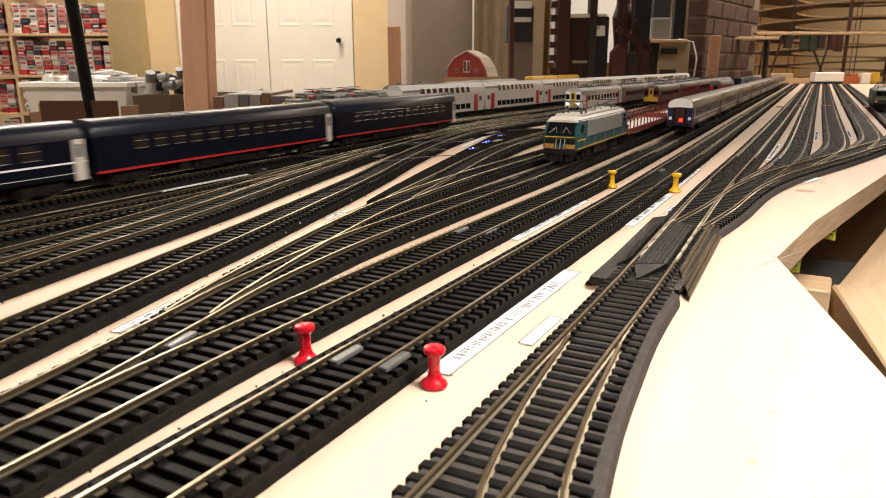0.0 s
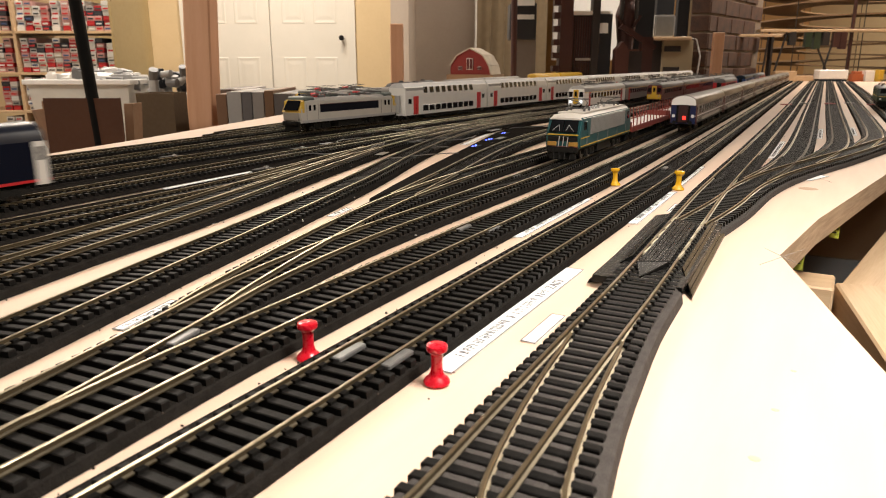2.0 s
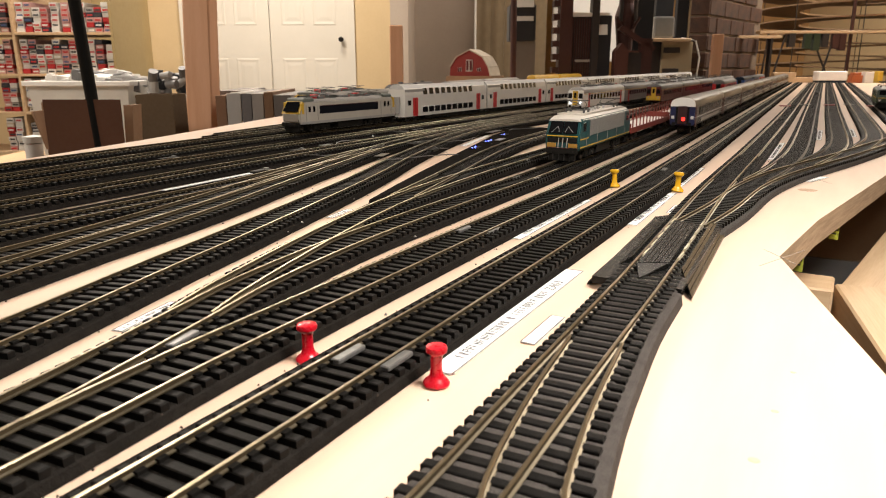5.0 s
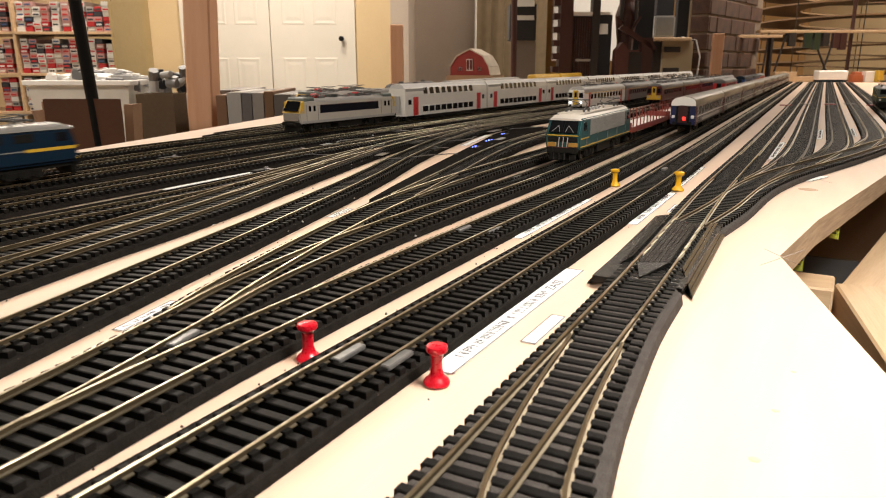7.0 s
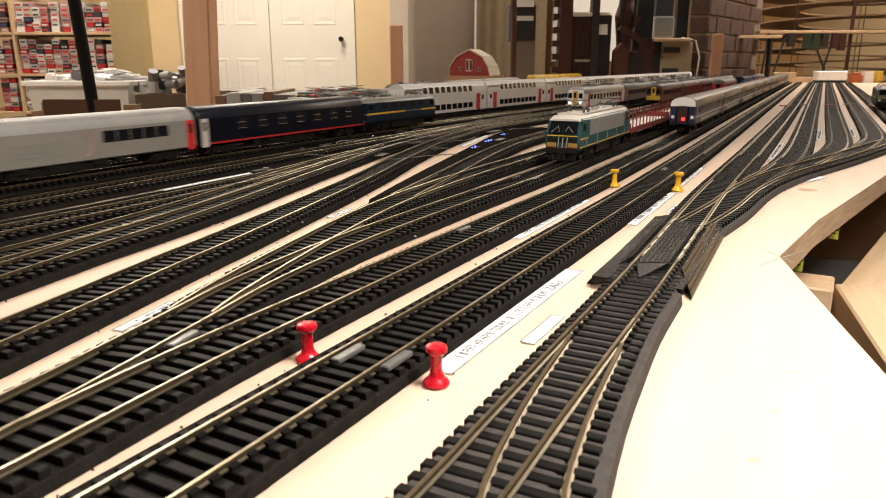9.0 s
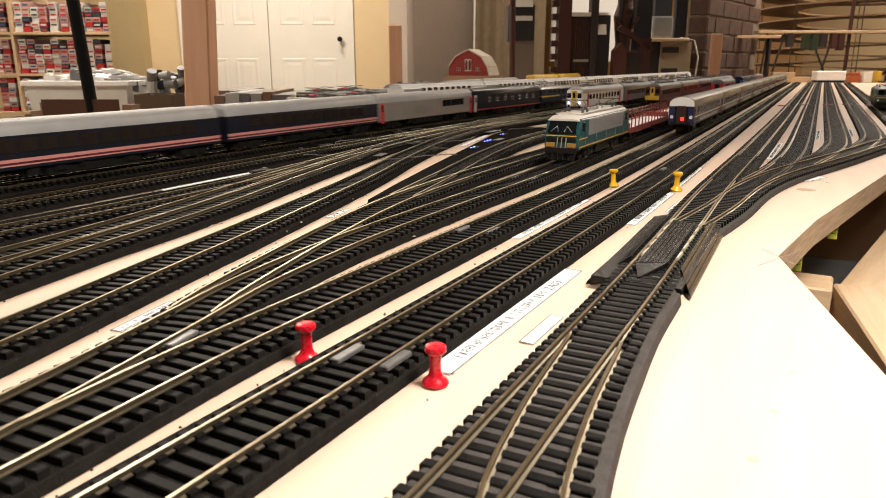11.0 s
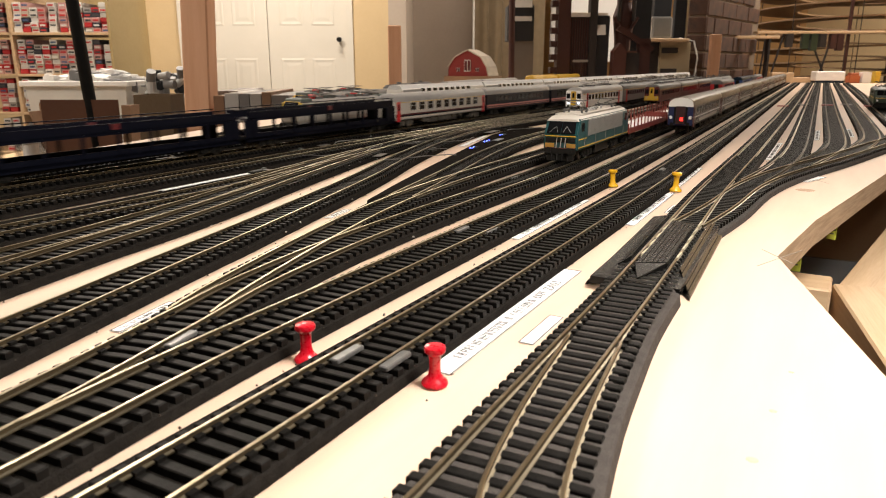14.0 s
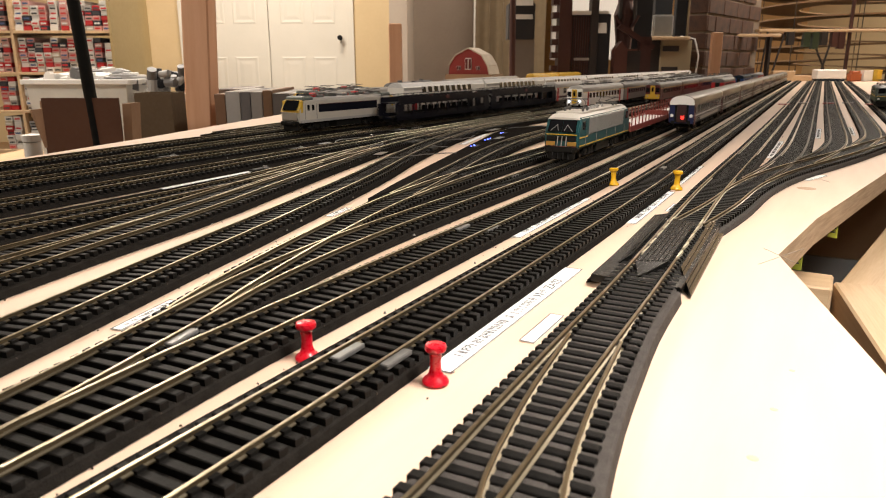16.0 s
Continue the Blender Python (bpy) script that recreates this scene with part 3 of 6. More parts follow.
def loco_shell(ob, L, side, cab, roofm, slope=0.010, base=0.0115, top=0.040, w=0.0168, waist=0.030, bevel=0.0012):
    """Silhouette along y, drawn out across; the cab ends lean back above the waist."""
    h = L / 2
    sil = [(-h + 0.0015, base), (h - 0.0015, base), (h, waist - 0.010), (h - 0.0008, waist - 0.002), (h - slope, top - 0.002), (-h + slope, top - 0.002), (-h + 0.0008, waist - 0.002), (-h, waist - 0.010)]
    bm = bmesh.new()
    loft(bm, [[(x, y, z) for y, z in sil] for x in (-w, w)])
    rounded(bm, bevel, 2)
    body = part("body", bm, side, ob, "", True)
    bm = bmesh.new()
    out = [(-w * 0.97, top - 0.0035), (-w * 0.80, top), (-w * 0.4, top + 0.0010), (w * 0.4, top + 0.0010), (w * 0.80, top), (w * 0.97, top - 0.0035)]
    y1 = h - slope - 0.0005
    loft(bm, [[(x * 0.96, -y1 - 0.004, top - 0.004 + (z - top + 0.004) * 0.4) for x, z in out], [(x, -y1 + 0.004, z) for x, z in out], [(x, y1 - 0.004, z) for x, z in out],
              [(x * 0.96, y1 + 0.004, top - 0.004 + (z - top + 0.004) * 0.4) for x, z in out]])
    part("roof", bm, roofm, ob, "", True)
    bm = boxes((-0.013, 0.013, -h * 0.25, h * 0.25, 0.003, 0.0115), (-0.012, 0.012, -h + 0.004, h - 0.004, 0.0085, 0.0118))
    part("underframe", bm, DARK, ob)
    for y in (-h + 0.047, h - 0.047):
        bogie(ob, y)
    for y, s in ((-h, -1), (h, 1)):
        part("plough", rounded(boxes((-0.013, 0.013, y - s * 0.004, y + s * 0.0005, 0.002, 0.0085)), 0.0008), DARK, ob, "black plough")
        part("buffer_beam", boxes((-0.0150, 0.0150, y - s * 0.002, y + s * 0.0012, 0.0085, 0.0135)), DARK, ob)
        for x in (-0.0100, 0.0100):
            bm = tube(bmesh.new(), (x, y, 0.0118), (x, y + s * 0.0045, 0.0118), 0.0011, 8)
            tube(bm, (x, y + s * 0.0042, 0.0118), (x, y + s * 0.0052, 0.0118), 0.0027, 12)
            part("buffer", bm, DARK, ob)
    return body, h, w


def windscreen(ob, h, s, slope, waist, top, w=0.0125, material=None, halves=2):
    """Dark panes lying on the sloping front, at the end s (1 or -1)."""
    y0, y1, z0, z1 = s * (h - 0.0012), s * (h - slope + 0.0016), waist - 0.0005, top - 0.0045
    gap = 0.0005
    xs = [(-w, -gap), (gap, w)] if halves == 2 else [(-w, w)]
    for a, b in xs:
        bm = bmesh.new()
        loft(bm, [[(a, y0, z0), (b, y0, z0), (b, y0 + s * 0.0016, z0 + 0.0004), (a, y0 + s * 0.0016, z0 + 0.0004)],
                  [(a * 0.93, y1, z1), (b * 0.93, y1, z1), (b * 0.93, y1 + s * 0.0016, z1 + 0.0004), (a * 0.93, y1 + s * 0.0016, z1 + 0.0004)]])
        part("windscreen", bm, material or WINDGLASS, ob, "yellow windscreen frame" if material else "dark windscreen")


def grey_electric():
    """The modern four-axle locomotive heading the double-deck coaches."""
    ob = thing("modern_electric_locomotive", "pale grey electric locomotive with yellow cab edges and dark side band", "model locomotive", group="model locomotives")
    body, h, w = loco_shell(ob, 0.214, LOCOGREY, LOCOYEL, GREYROOF, 0.011, top=0.041)
    for s in (-1, 1):
        part("side_band", rounded(boxes((s * w - 0.0003, s * w + 0.0003, -0.068, 0.062, 0.0235, 0.0335)), 0.0002), NAVY, body, "dark blue side band")
        part("band_edge", boxes((s * w - 0.0004, s * w + 0.0004, -0.068, 0.062, 0.0336, 0.0341)), MAROON, body)
        for y in (-0.0945, -0.072, 0.069, 0.0945):
            part("door_seam", boxes((s * w - 0.0004, s * w + 0.0004, y - 0.0002, y + 0.0002, 0.0155, 0.0350)), SILVER, body)
        part("sill_band", boxes((s * w - 0.0003, s * w + 0.0003, -h + 0.004, h - 0.004, 0.0118, 0.0150)), GREYROOF, body)
        for y in (-0.088, -0.079, 0.079, 0.088):
            part("cab_window", rounded(boxes((s * w - 0.0003, s * w + 0.0003, y - 0.0022, y + 0.0022, 0.0265, 0.0335)), 0.0002), PANE, body)
        for e in (-1, 1):
            part("cab_edge", rounded(boxes((s * (w - 0.0014) - 0.0018, s * (w - 0.0014) + 0.0018, e * (h - 0.0062) - 0.0020, e * (h - 0.0062) + 0.0022, 0.0245, 0.0385)), 0.0004), LOCOYEL, body, "yellow cab edge")
    for e in (-1, 1):
        windscreen(body, h + 0.0002, e, 0.0112, 0.0250, 0.0440, 0.0166, LOCOYEL, 1)
        windscreen(body, h + 0.0014, e, 0.0112, 0.0280, 0.0435, 0.0128, halves=1)
        part("nose_panel", rounded(boxes((-0.0135, 0.0135, e * h - 0.0004, e * h + 0.0006, 0.0150, 0.0245)), 0.0003), SILVERSIDE, body)
        part("coupler", rounded(boxes((-0.004, 0.004, e * h - 0.002, e * h + 0.004, 0.0085, 0.0125)), 0.0005), DARK, ob)
        part("cab_roof", rounded(boxes((-0.0155, 0.0155, e * (h - 0.020) - 0.011, e * (h - 0.020) + 0.011, 0.0385, 0.0440)), 0.0016), ROOFGREEN, body, "grey-green cab roof")
        for x in (-0.0115, 0.0115):
            part("lamp", boxes((x - 0.0022, x + 0.0022, e * h - 0.0002, e * h + 0.0010, 0.0150, 0.0175)), DARK, body)
    for y, s in ((-0.070, 1), (0.070, -1), (-0.030, -1), (0.030, 1)):
        pantograph(ob, y, s, 0.0425, 0.0035)
    insulators(ob, (-0.05, -0.045, 0.0, 0.01, 0.045, 0.05), 0.042, 0.004)
    for k in range(5):
        y = -0.058 + k * 0.026
        part("roof_box", rounded(boxes((-0.009, 0.006, y, y + 0.012, 0.0418, 0.0448)), 0.0005), ROOFGREEN if k % 2 else DARKROOF, ob)
    part("roof_reservoir", rounded(boxes((-0.005, 0.005, -0.064, -0.056, 0.042, 0.0475)), 0.001), REDDOOR, ob)
    part("roof_reservoir", rounded(boxes((-0.005, 0.005, 0.026, 0.034, 0.042, 0.0470)), 0.001), REDDOOR, ob)
    return ob


def teal_electric():
    ob = thing("teal_electric_locomotive", "teal and yellow electric locomotive with white roof edge", "model locomotive", group="model locomotives")
    body, h, w = loco_shell(ob, 0.198, TEAL, TEAL, BEIGE, 0.0085, top=0.0405, waist=0.0275)
    for s in (-1, 1):
        part("grille_band", rounded(boxes((s * w - 0.0004, s * w + 0.0004, -0.066, 0.068, 0.0225, 0.0370)), 0.0002), SILVER, body, "ribbed grey grille band")
        for k in range(30):
            y = -0.064 + k * 0.0045
            part("grille_rib", boxes((s * w - 0.0006, s * w + 0.0006, y, y + 0.0012, 0.0232, 0.0363)), SILVER, body)
        part("stripe", boxes((s * w - 0.00035, s * w + 0.00035, -h + 0.003, h - 0.003, 0.0134, 0.0143)), LOCOYEL, body)
        part("stripe", boxes((s * w - 0.00035, s * w + 0.00035, -h + 0.003, -0.070, 0.0205, 0.0215)), LOCOYEL, body)
        for y in (-0.083, 0.083):
            part("cab_window", rounded(boxes((s * w - 0.0003, s * w + 0.0003, y - 0.0045, y + 0.0045, 0.0275, 0.0350)), 0.0002), PANE, body)
        for y in (-0.073, 0.074):
            part("cab_door", boxes((s * w - 0.0003, s * w + 0.0003, y - 0.0032, y + 0.0032, 0.0135, 0.0360)), TEAL, body)
        for k in range(5):
            part("handrail", tube(bmesh.new(), (s * (w + 0.0008), -0.0785 + k * 0.0375, 0.014), (s * (w + 0.0008), -0.0785 + k * 0.0375, 0.022), 0.0003, 6), SILVER, body)
    for e in (-1, 1):
        windscreen(body, h, e, 0.0085, 0.0265, 0.0405, 0.0138)
        for x in (-1, 1):
            part("front_panel", rounded(boxes((x * 0.0105 - 0.0045, x * 0.0105 + 0.0045, e * h - 0.0006, e * h + 0.0005, 0.0140, 0.0178)), 0.0003), MUSTARD, body, "mustard front panel")
        part("front_band", boxes((-0.0150, 0.0150, e * h - 0.0006, e * h + 0.0004, 0.0237, 0.0244)), LOCOYEL, body)
        part("front_stripe", boxes((-0.0150, 0.0150, e * h - 0.0006, e * h + 0.0004, 0.0125, 0.0137)), OXIDE, body)
        part("lamp_band", rounded(boxes((-0.0145, 0.0145, e * h - 0.0006, e * h + 0.0003, 0.0185, 0.0225)), 0.0003), DARK, body)
        bm = bmesh.new()
        for k in range(3):
            x = -0.0042 + k * 0.0042
            tube(bm, (x, e * h, 0.0135), (x + 0.0012, e * (h + 0.001), 0.0225), 0.0005, 6)
        part("emblem", bm, GREYROOF, body)
        for x in (-0.0112, 0.0112):
            part("lamp", rounded(boxes((x - 0.0028, x + 0.0028, e * h - 0.0002, e * (h) + 0.0011, 0.0190, 0.0220)), 0.0003), GREYROOF, body)
            bm = tube(bmesh.new(), (x * 0.25, e * (h + 0.001), 0.0275), (x * 0.45, e * (h - 0.0030), 0.0325), 0.00018, 6)
            tube(bm, (x * 0.45, e * (h - 0.0028), 0.0322), (x * 0.95, e * (h + 0.0008), 0.0272), 0.00018, 6)
            part("wiper", bm, GREYROOF, body)
        for k in range(4):
            x = -0.008 + k * 0.0053
            part("hose", tube(bmesh.new(), (x, e * (h + 0.001), 0.0085), (x + 0.0006, e * (h + 0.003), 0.0025), 0.0006, 6), DARK, ob)
    part("roof_walk", boxes((-0.013, 0.013, -0.078, 0.078, 0.0412, 0.0424)), BEIGE, ob)
    for y, s in ((-0.056, 1), (0.056, -1)):
        pantograph(ob, y, s, 0.0424, 0.0075 if s > 0 else 0.0045)
    insulators(ob, (-0.03, -0.02, -0.01, 0.0, 0.02), 0.0424, 0.005, GREYROOF)
    for k in range(3):
        part("roof_vent", boxes((-0.0115, -0.002, 0.0 + k * 0.013, 0.008 + k * 0.013, 0.0424, 0.0430)), DARK, ob)
    return ob


def blue_electric():
    ob = thing("blue_electric_locomotive", "blue electric locomotive with yellow waist line and pale roof", "model locomotive", group="model locomotives")
    body, h, w = loco_shell(ob, 0.192, BLUEP, BLUEP, SILVER, 0.006, top=0.0395, waist=0.0290, bevel=0.0022)
    for s in (-1, 1):
        for a, b, material, t in ((-h + 0.003, 0.004, LOCOYEL, 0.0011), (0.0045, 0.0495, SILVER, 0.0004), (0.050, h - 0.003, LOCOYEL, 0.0011)):
            part("stripe", boxes((s * w - 0.00035, s * w + 0.00035, a, b, 0.0226 - t, 0.0226 + t)), material, body, "yellow waist line" if t > 0.001 else "thin silver line")
        for y in (-0.082, 0.082):
            part("cab_window", rounded(boxes((s * w - 0.0003, s * w + 0.0003, y - 0.005, y + 0.005, 0.0275, 0.0340)), 0.0002), PANE, body)
        for k in range(5):
            y = -0.05 + k * 0.025
            part("side_grille", rounded(boxes((s * w - 0.0003, s * w + 0.0003, y - 0.008, y + 0.008, 0.0285, 0.0345)), 0.0002), DARK, body)
    for e in (-1, 1):
        windscreen(body, h, e, 0.006, 0.0280, 0.0395, 0.0120)
        part("stripe", boxes((-0.0145, 0.0145, e * h - 0.0006, e * h + 0.0004, 0.0222, 0.0236)), LOCOYEL, body)
        part("front_panel", boxes((-0.0145, 0.0145, e * h - 0.0006, e * h + 0.0004, 0.0122, 0.0150)), LOCOYEL, body)
        for x in (-0.0105, 0.0105):
            part("lamp", lathe(bmesh.new(), [(0.0005, 0), (0.0022, 0.0003), (0.0022, 0.003), (0.0005, 0.0032)], 12, (x, e * (h - 0.001), 0.0165)), WHITEP, body)
    for y, s in ((-0.055, 1), (0.055, -1)):
        pantograph(ob, y, s, 0.0408, 0.006 if s > 0 else 0.0028)
    insulators(ob, (-0.02, -0.01, 0.0, 0.012, 0.024), 0.0405, 0.004, GREYROOF)
    return ob


def car_carrier():
    """A two-deck car transporter: decks, side girders and posts."""
    L, w = 0.305, 0.0160
    h = L / 2
    ob = thing("car_transporter_wagon", "empty dark blue two-deck car transporter wagon", "model wagon", group="car transporter wagons")
    low = part("lower_deck", boxes((-w, w, -h + 0.003, h - 0.003, 0.0100, 0.0125), (-w, -w + 0.001, -h + 0.003, h - 0.003, 0.0085, 0.0165), (w - 0.001, w, -h + 0.003, h - 0.003, 0.0085, 0.0165)), NAVY, ob)
    up = part("upper_deck", boxes((-w, w, -h + 0.006, h - 0.006, 0.0300, 0.0312), (-w, -w + 0.001, -h + 0.006, h - 0.006, 0.0285, 0.0375), (w - 0.001, w, -h + 0.006, h - 0.006, 0.0285, 0.0375)), NAVY, ob)
    for s in (-1, 1):
        for k in range(9):
            y = -h + 0.012 + (L - 0.024) * k / 8
            part("post", boxes((s * w - 0.0009, s * w + 0.0009, y - 0.0015, y + 0.0015, 0.0125, 0.0300)), NAVY, ob)
        part("top_rail", boxes((s * w - 0.0007, s * w + 0.0007, -h + 0.006, h - 0.006, 0.0400, 0.0408)), NAVY, up)
        for k in range(14):
            y = -h + 0.010 + (L - 0.020) * k / 13
            part("stanchion", boxes((s * w - 0.0005, s * w + 0.0005, y - 0.0005, y + 0.0005, 0.0370, 0.0402)), NAVY, up)
        part("plate", boxes((s * w - 0.0011, s * w + 0.0011, -0.006, 0.002, 0.0325, 0.0370)), MAROON, up, "small dark red sign plate")
        for e in (-1, 1):
            part("ramp_plate", boxes((s * w - 0.0009, s * w + 0.0009, e * (h - 0.012) - 0.012, e * (h - 0.012) + 0.009, 0.0125, 0.0300)), NAVY, low)
    part("underframe", boxes((-0.009, 0.009, -h + 0.005, h - 0.005, 0.0065, 0.0100)), DARK, ob)
    for y in (-h + 0.040, h - 0.040):
        bogie(ob, y)
    for y, s in ((-h, -1), (h, 1)):
        for x in (-0.0105, 0.0105):
            part("buffer", tube(bmesh.new(), (x, y + s * -0.004, 0.0125), (x, y + s * 0.002, 0.0125), 0.0020, 12), DARK, ob)
    return ob


def flat_wagon():
    L, w = 0.228, 0.0158
    h = L / 2
    ob = thing("flat_wagon", "oxide red flat wagon with stakes, white boards on its deck", "model wagon", group="flat wagons")
    part("deck", boxes((-w, w, -h, h, 0.0120, 0.0150), (-w - 0.0004, -w + 0.0006, -h, h, 0.0105, 0.0165), (w - 0.0006, w + 0.0004, -h, h, 0.0105, 0.0165)), OXIDE, ob)
    part("deck_board", boxes((-w + 0.0012, w - 0.0012, -h + 0.004, h - 0.004, 0.0150, 0.0158)), WHITEP, ob, "pale deck boards")
    for s in (-1, 1):
        for k in range(12):
            y = -h + 0.008 + (L - 0.016) * k / 11
            part("stake", boxes((s * w - 0.0006, s * w + 0.0006, y - 0.0007, y + 0.0007, 0.0150, 0.0300)), OXIDE, ob)
    for s in (-1, 1):
        part("end_board", boxes((-w, w, s * h - 0.0008, s * h + 0.0008, 0.0150, 0.0215)), OXIDE, ob)
    part("underframe", boxes((-0.008, 0.008, -h + 0.004, h - 0.004, 0.0075, 0.0120)), DARK, ob)
    for y in (-h + 0.03, h - 0.03):
        bogie(ob, y)
    for s in (-1, 1):
        for x in (-0.0105, 0.0105):
            part("buffer", tube(bmesh.new(), (x, s * h, 0.0125), (x, s * (h + 0.005), 0.0125), 0.0020, 12), DARK, ob)
    return ob


# places along a track
LINES = {k: smooth_line(TRACKS[k], 0.01) for k in TRACKS}


def along(key, y):
    """The point of a track at the given y."""
    line = LINES[key]
    if y <= line[0][0].y:
        return Vector((line[0][0].x, y, TOPZ))
    lo, hi = 0, len(line) - 1
    while hi - lo > 1:
        m = (lo + hi) // 2
        lo, hi = (m, hi) if line[m][0].y <= y else (lo, m)
    a, b = line[lo][0], line[hi][0]
    k = (y - a.y) / max(1e-6, b.y - a.y)
    return Vector((a.x + (b.x - a.x) * k, y, TOPZ))


def on_track(key, y, length, turned=False):
    """The pose of a vehicle whose middle stands at y: both its bogies are on the line."""
    p, q = along(key, y - length * 0.36), along(key, y + length * 0.36)
    t = q - p
    return Matrix.Translation((p + q) / 2) @ Matrix.Rotation(math.atan2(-t.x, t.y) + (math.pi if turned else 0), 4, "Z")


# the moving trains: (vehicle, distance of its middle behind or before the reference point)
SPEED_OUT, SPEED_IN = 0.322, 0.3081
OUTBOUND, INBOUND = [], []


def build_moving():
    a = sleeper_coach()
    b = copy_thing(a, Matrix())
    c = coach("night-blue coach with white waist line and pale doors", NAVY, NAVYROOF, 0.302, 11, (0.0135, 0.009), 0.0285, [(0.0205, 0.0011, WHITEP), (0.0140, 0.0004, BEIGE)], BEIGE, 0.0075, bars=True, door_ends=(1,), pane=BROWNGLASS)
    for k, ob in enumerate((a, b, c)):
        OUTBOUND.append((ob, -0.153 - 0.306 * k))
    loco = blue_electric()
    s = coach("night-blue sleeping coach with red lower line and wide windows", NAVY, NAVYROOF, 0.289, 7, (0.0125, 0.0095), 0.0275, [(0.0120, 0.0018, REDLINE)], BEIGE, 0.0085, first=(0.045, 0.020), bars=True, door_ends=(-1,), pane=BROWNGLASS)
    g = coach("silver-grey coach with dark windows and raised side lettering", SILVERSIDE, GREYROOF, 0.284, 5, (0.0135, 0.0090), 0.0275, (), REDDOOR, 0.0075, first=(0.178, 0.034))
    for sgn in (-1, 1):
        lettering(g.children[0], "RESTO", 0.0150, SILVERSIDE, Matrix.Translation((sgn * 0.0164, sgn * -0.045 - 0.0, 0.0175)) @ Euler((math.pi / 2, 0, sgn * math.pi / 2)).to_matrix().to_4x4(), 0.0006)
        bm = bmesh.new()
        for k in range(10):
            a0, a1 = radians(-70 + 14 * k), radians(-70 + 14 * (k + 1))
            y0 = sgn * 0.016
            tube(bm, (sgn * 0.0164, y0 + sgn * 0.010 * math.cos(a0), 0.0235 + 0.010 * math.sin(a0)), (sgn * 0.0164, y0 + sgn * 0.010 * math.cos(a1), 0.0235 + 0.010 * math.sin(a1)), 0.0005, 6)
        part("arc_emblem", bm, PINK, g.children[0], "faded red arc emblem")
    d = coach("charcoal coach with pale red line and grey roof", mat("charcoal_paint", (0.009, 0.010, 0.016), (0.013, 0.014, 0.021), 0.38, scale=60, spec=0.2), GREYROOF, 0.286, 12, (0.0155, 0.0100), 0.0275, [(0.0172, 0.0024, PINK), (0.0152, 0.0010, MAROON), (0.0140, 0.0010, PINK)], None, pane=BROWNGLASS)
    d2 = copy_thing(d, Matrix())
    w = coach("white coach with red doors and dark red and blue lines", BEIGE, GREYROOF, 0.292, 9, (0.0150, 0.0105), 0.0275, [(0.0178, 0.0016, MAROON), (0.0160, 0.0020, NAVY), (0.0335, 0.0007, LOCOYEL), (0.0123, 0.0006, GREYROOF)], REDDOOR, 0.0085, first=(0.036, 0.027), gear=DUSTY, pane=BROWNGLASS, bars=True)
    x = car_carrier()
    x2 = copy_thing(x, Matrix())
    front = 0.0
    for ob, length in ((loco, 0.1946), (s, 0.292), (g, 0.286), (d, 0.292), (d2, 0.295), (w, 0.2946), (x, 0.303), (x2, 0.318)):
        INBOUND.append((ob, front - length / 2, length))
        front -= length


build_moving()


def railcar(label, side, front, roof, lit=False):
    """An older railcar with a yellow-doored flat front at its near end."""
    ob = coach(label, side, roof, 0.270, 10, (0.0125, 0.0085), 0.0275, [(0.0335, 0.0008, front)], REDDOOR if side != MAROON else MAROON, 0.030, name="railcar", category="model railcar", end=side)
    h = 0.135
    part("nose", rounded(boxes((-0.0155, 0.0155, -h - 0.0030, -h + 0.0012, 0.0120, 0.0400)), 0.0012, 2), side, ob)
    part("front_door", rounded(boxes((-0.0050, 0.0050, -h - 0.0042, -h - 0.0026, 0.0140, 0.0390)), 0.0004), front, ob, "yellow front door")
    part("door_window", boxes((-0.0022, 0.0022, -h - 0.0046, -h - 0.0040, 0.0270, 0.0360)), PANE, ob)
    if front is LOCOYEL and side is MAROON:
        part("front_panel", rounded(boxes((-0.0155, 0.0155, -h - 0.0036, -h - 0.0026, 0.0125, 0.0215)), 0.0004), front, ob, "yellow front panel")
    for x in (-0.0105, 0.0105):
        part("front_window", rounded(boxes((x - 0.0038, x + 0.0038, -h - 0.0036, -h - 0.0028, 0.0260, 0.0350)), 0.0003), PANE, ob)
        part("headlamp", lathe(bmesh.new(), [(0.0004, 0), (0.0016, 0.0002), (0.0016, 0.0028), (0.0004, 0.0032)], 12, (x, -h - 0.0030, 0.0165)), GLASSLAMP if lit else GREYROOF, ob, "lit white headlamp" if lit else "")
    for y in (-0.06, 0.05):
        pantograph(ob, y, 1, 0.0455, 0.003)
    for k in range(6):
        part("roof_vent", rounded(boxes((-0.005, 0.005, -0.1 + k * 0.036, -0.088 + k * 0.036, 0.0440, 0.0475)), 0.0006), DARKROOF, ob)
    return ob


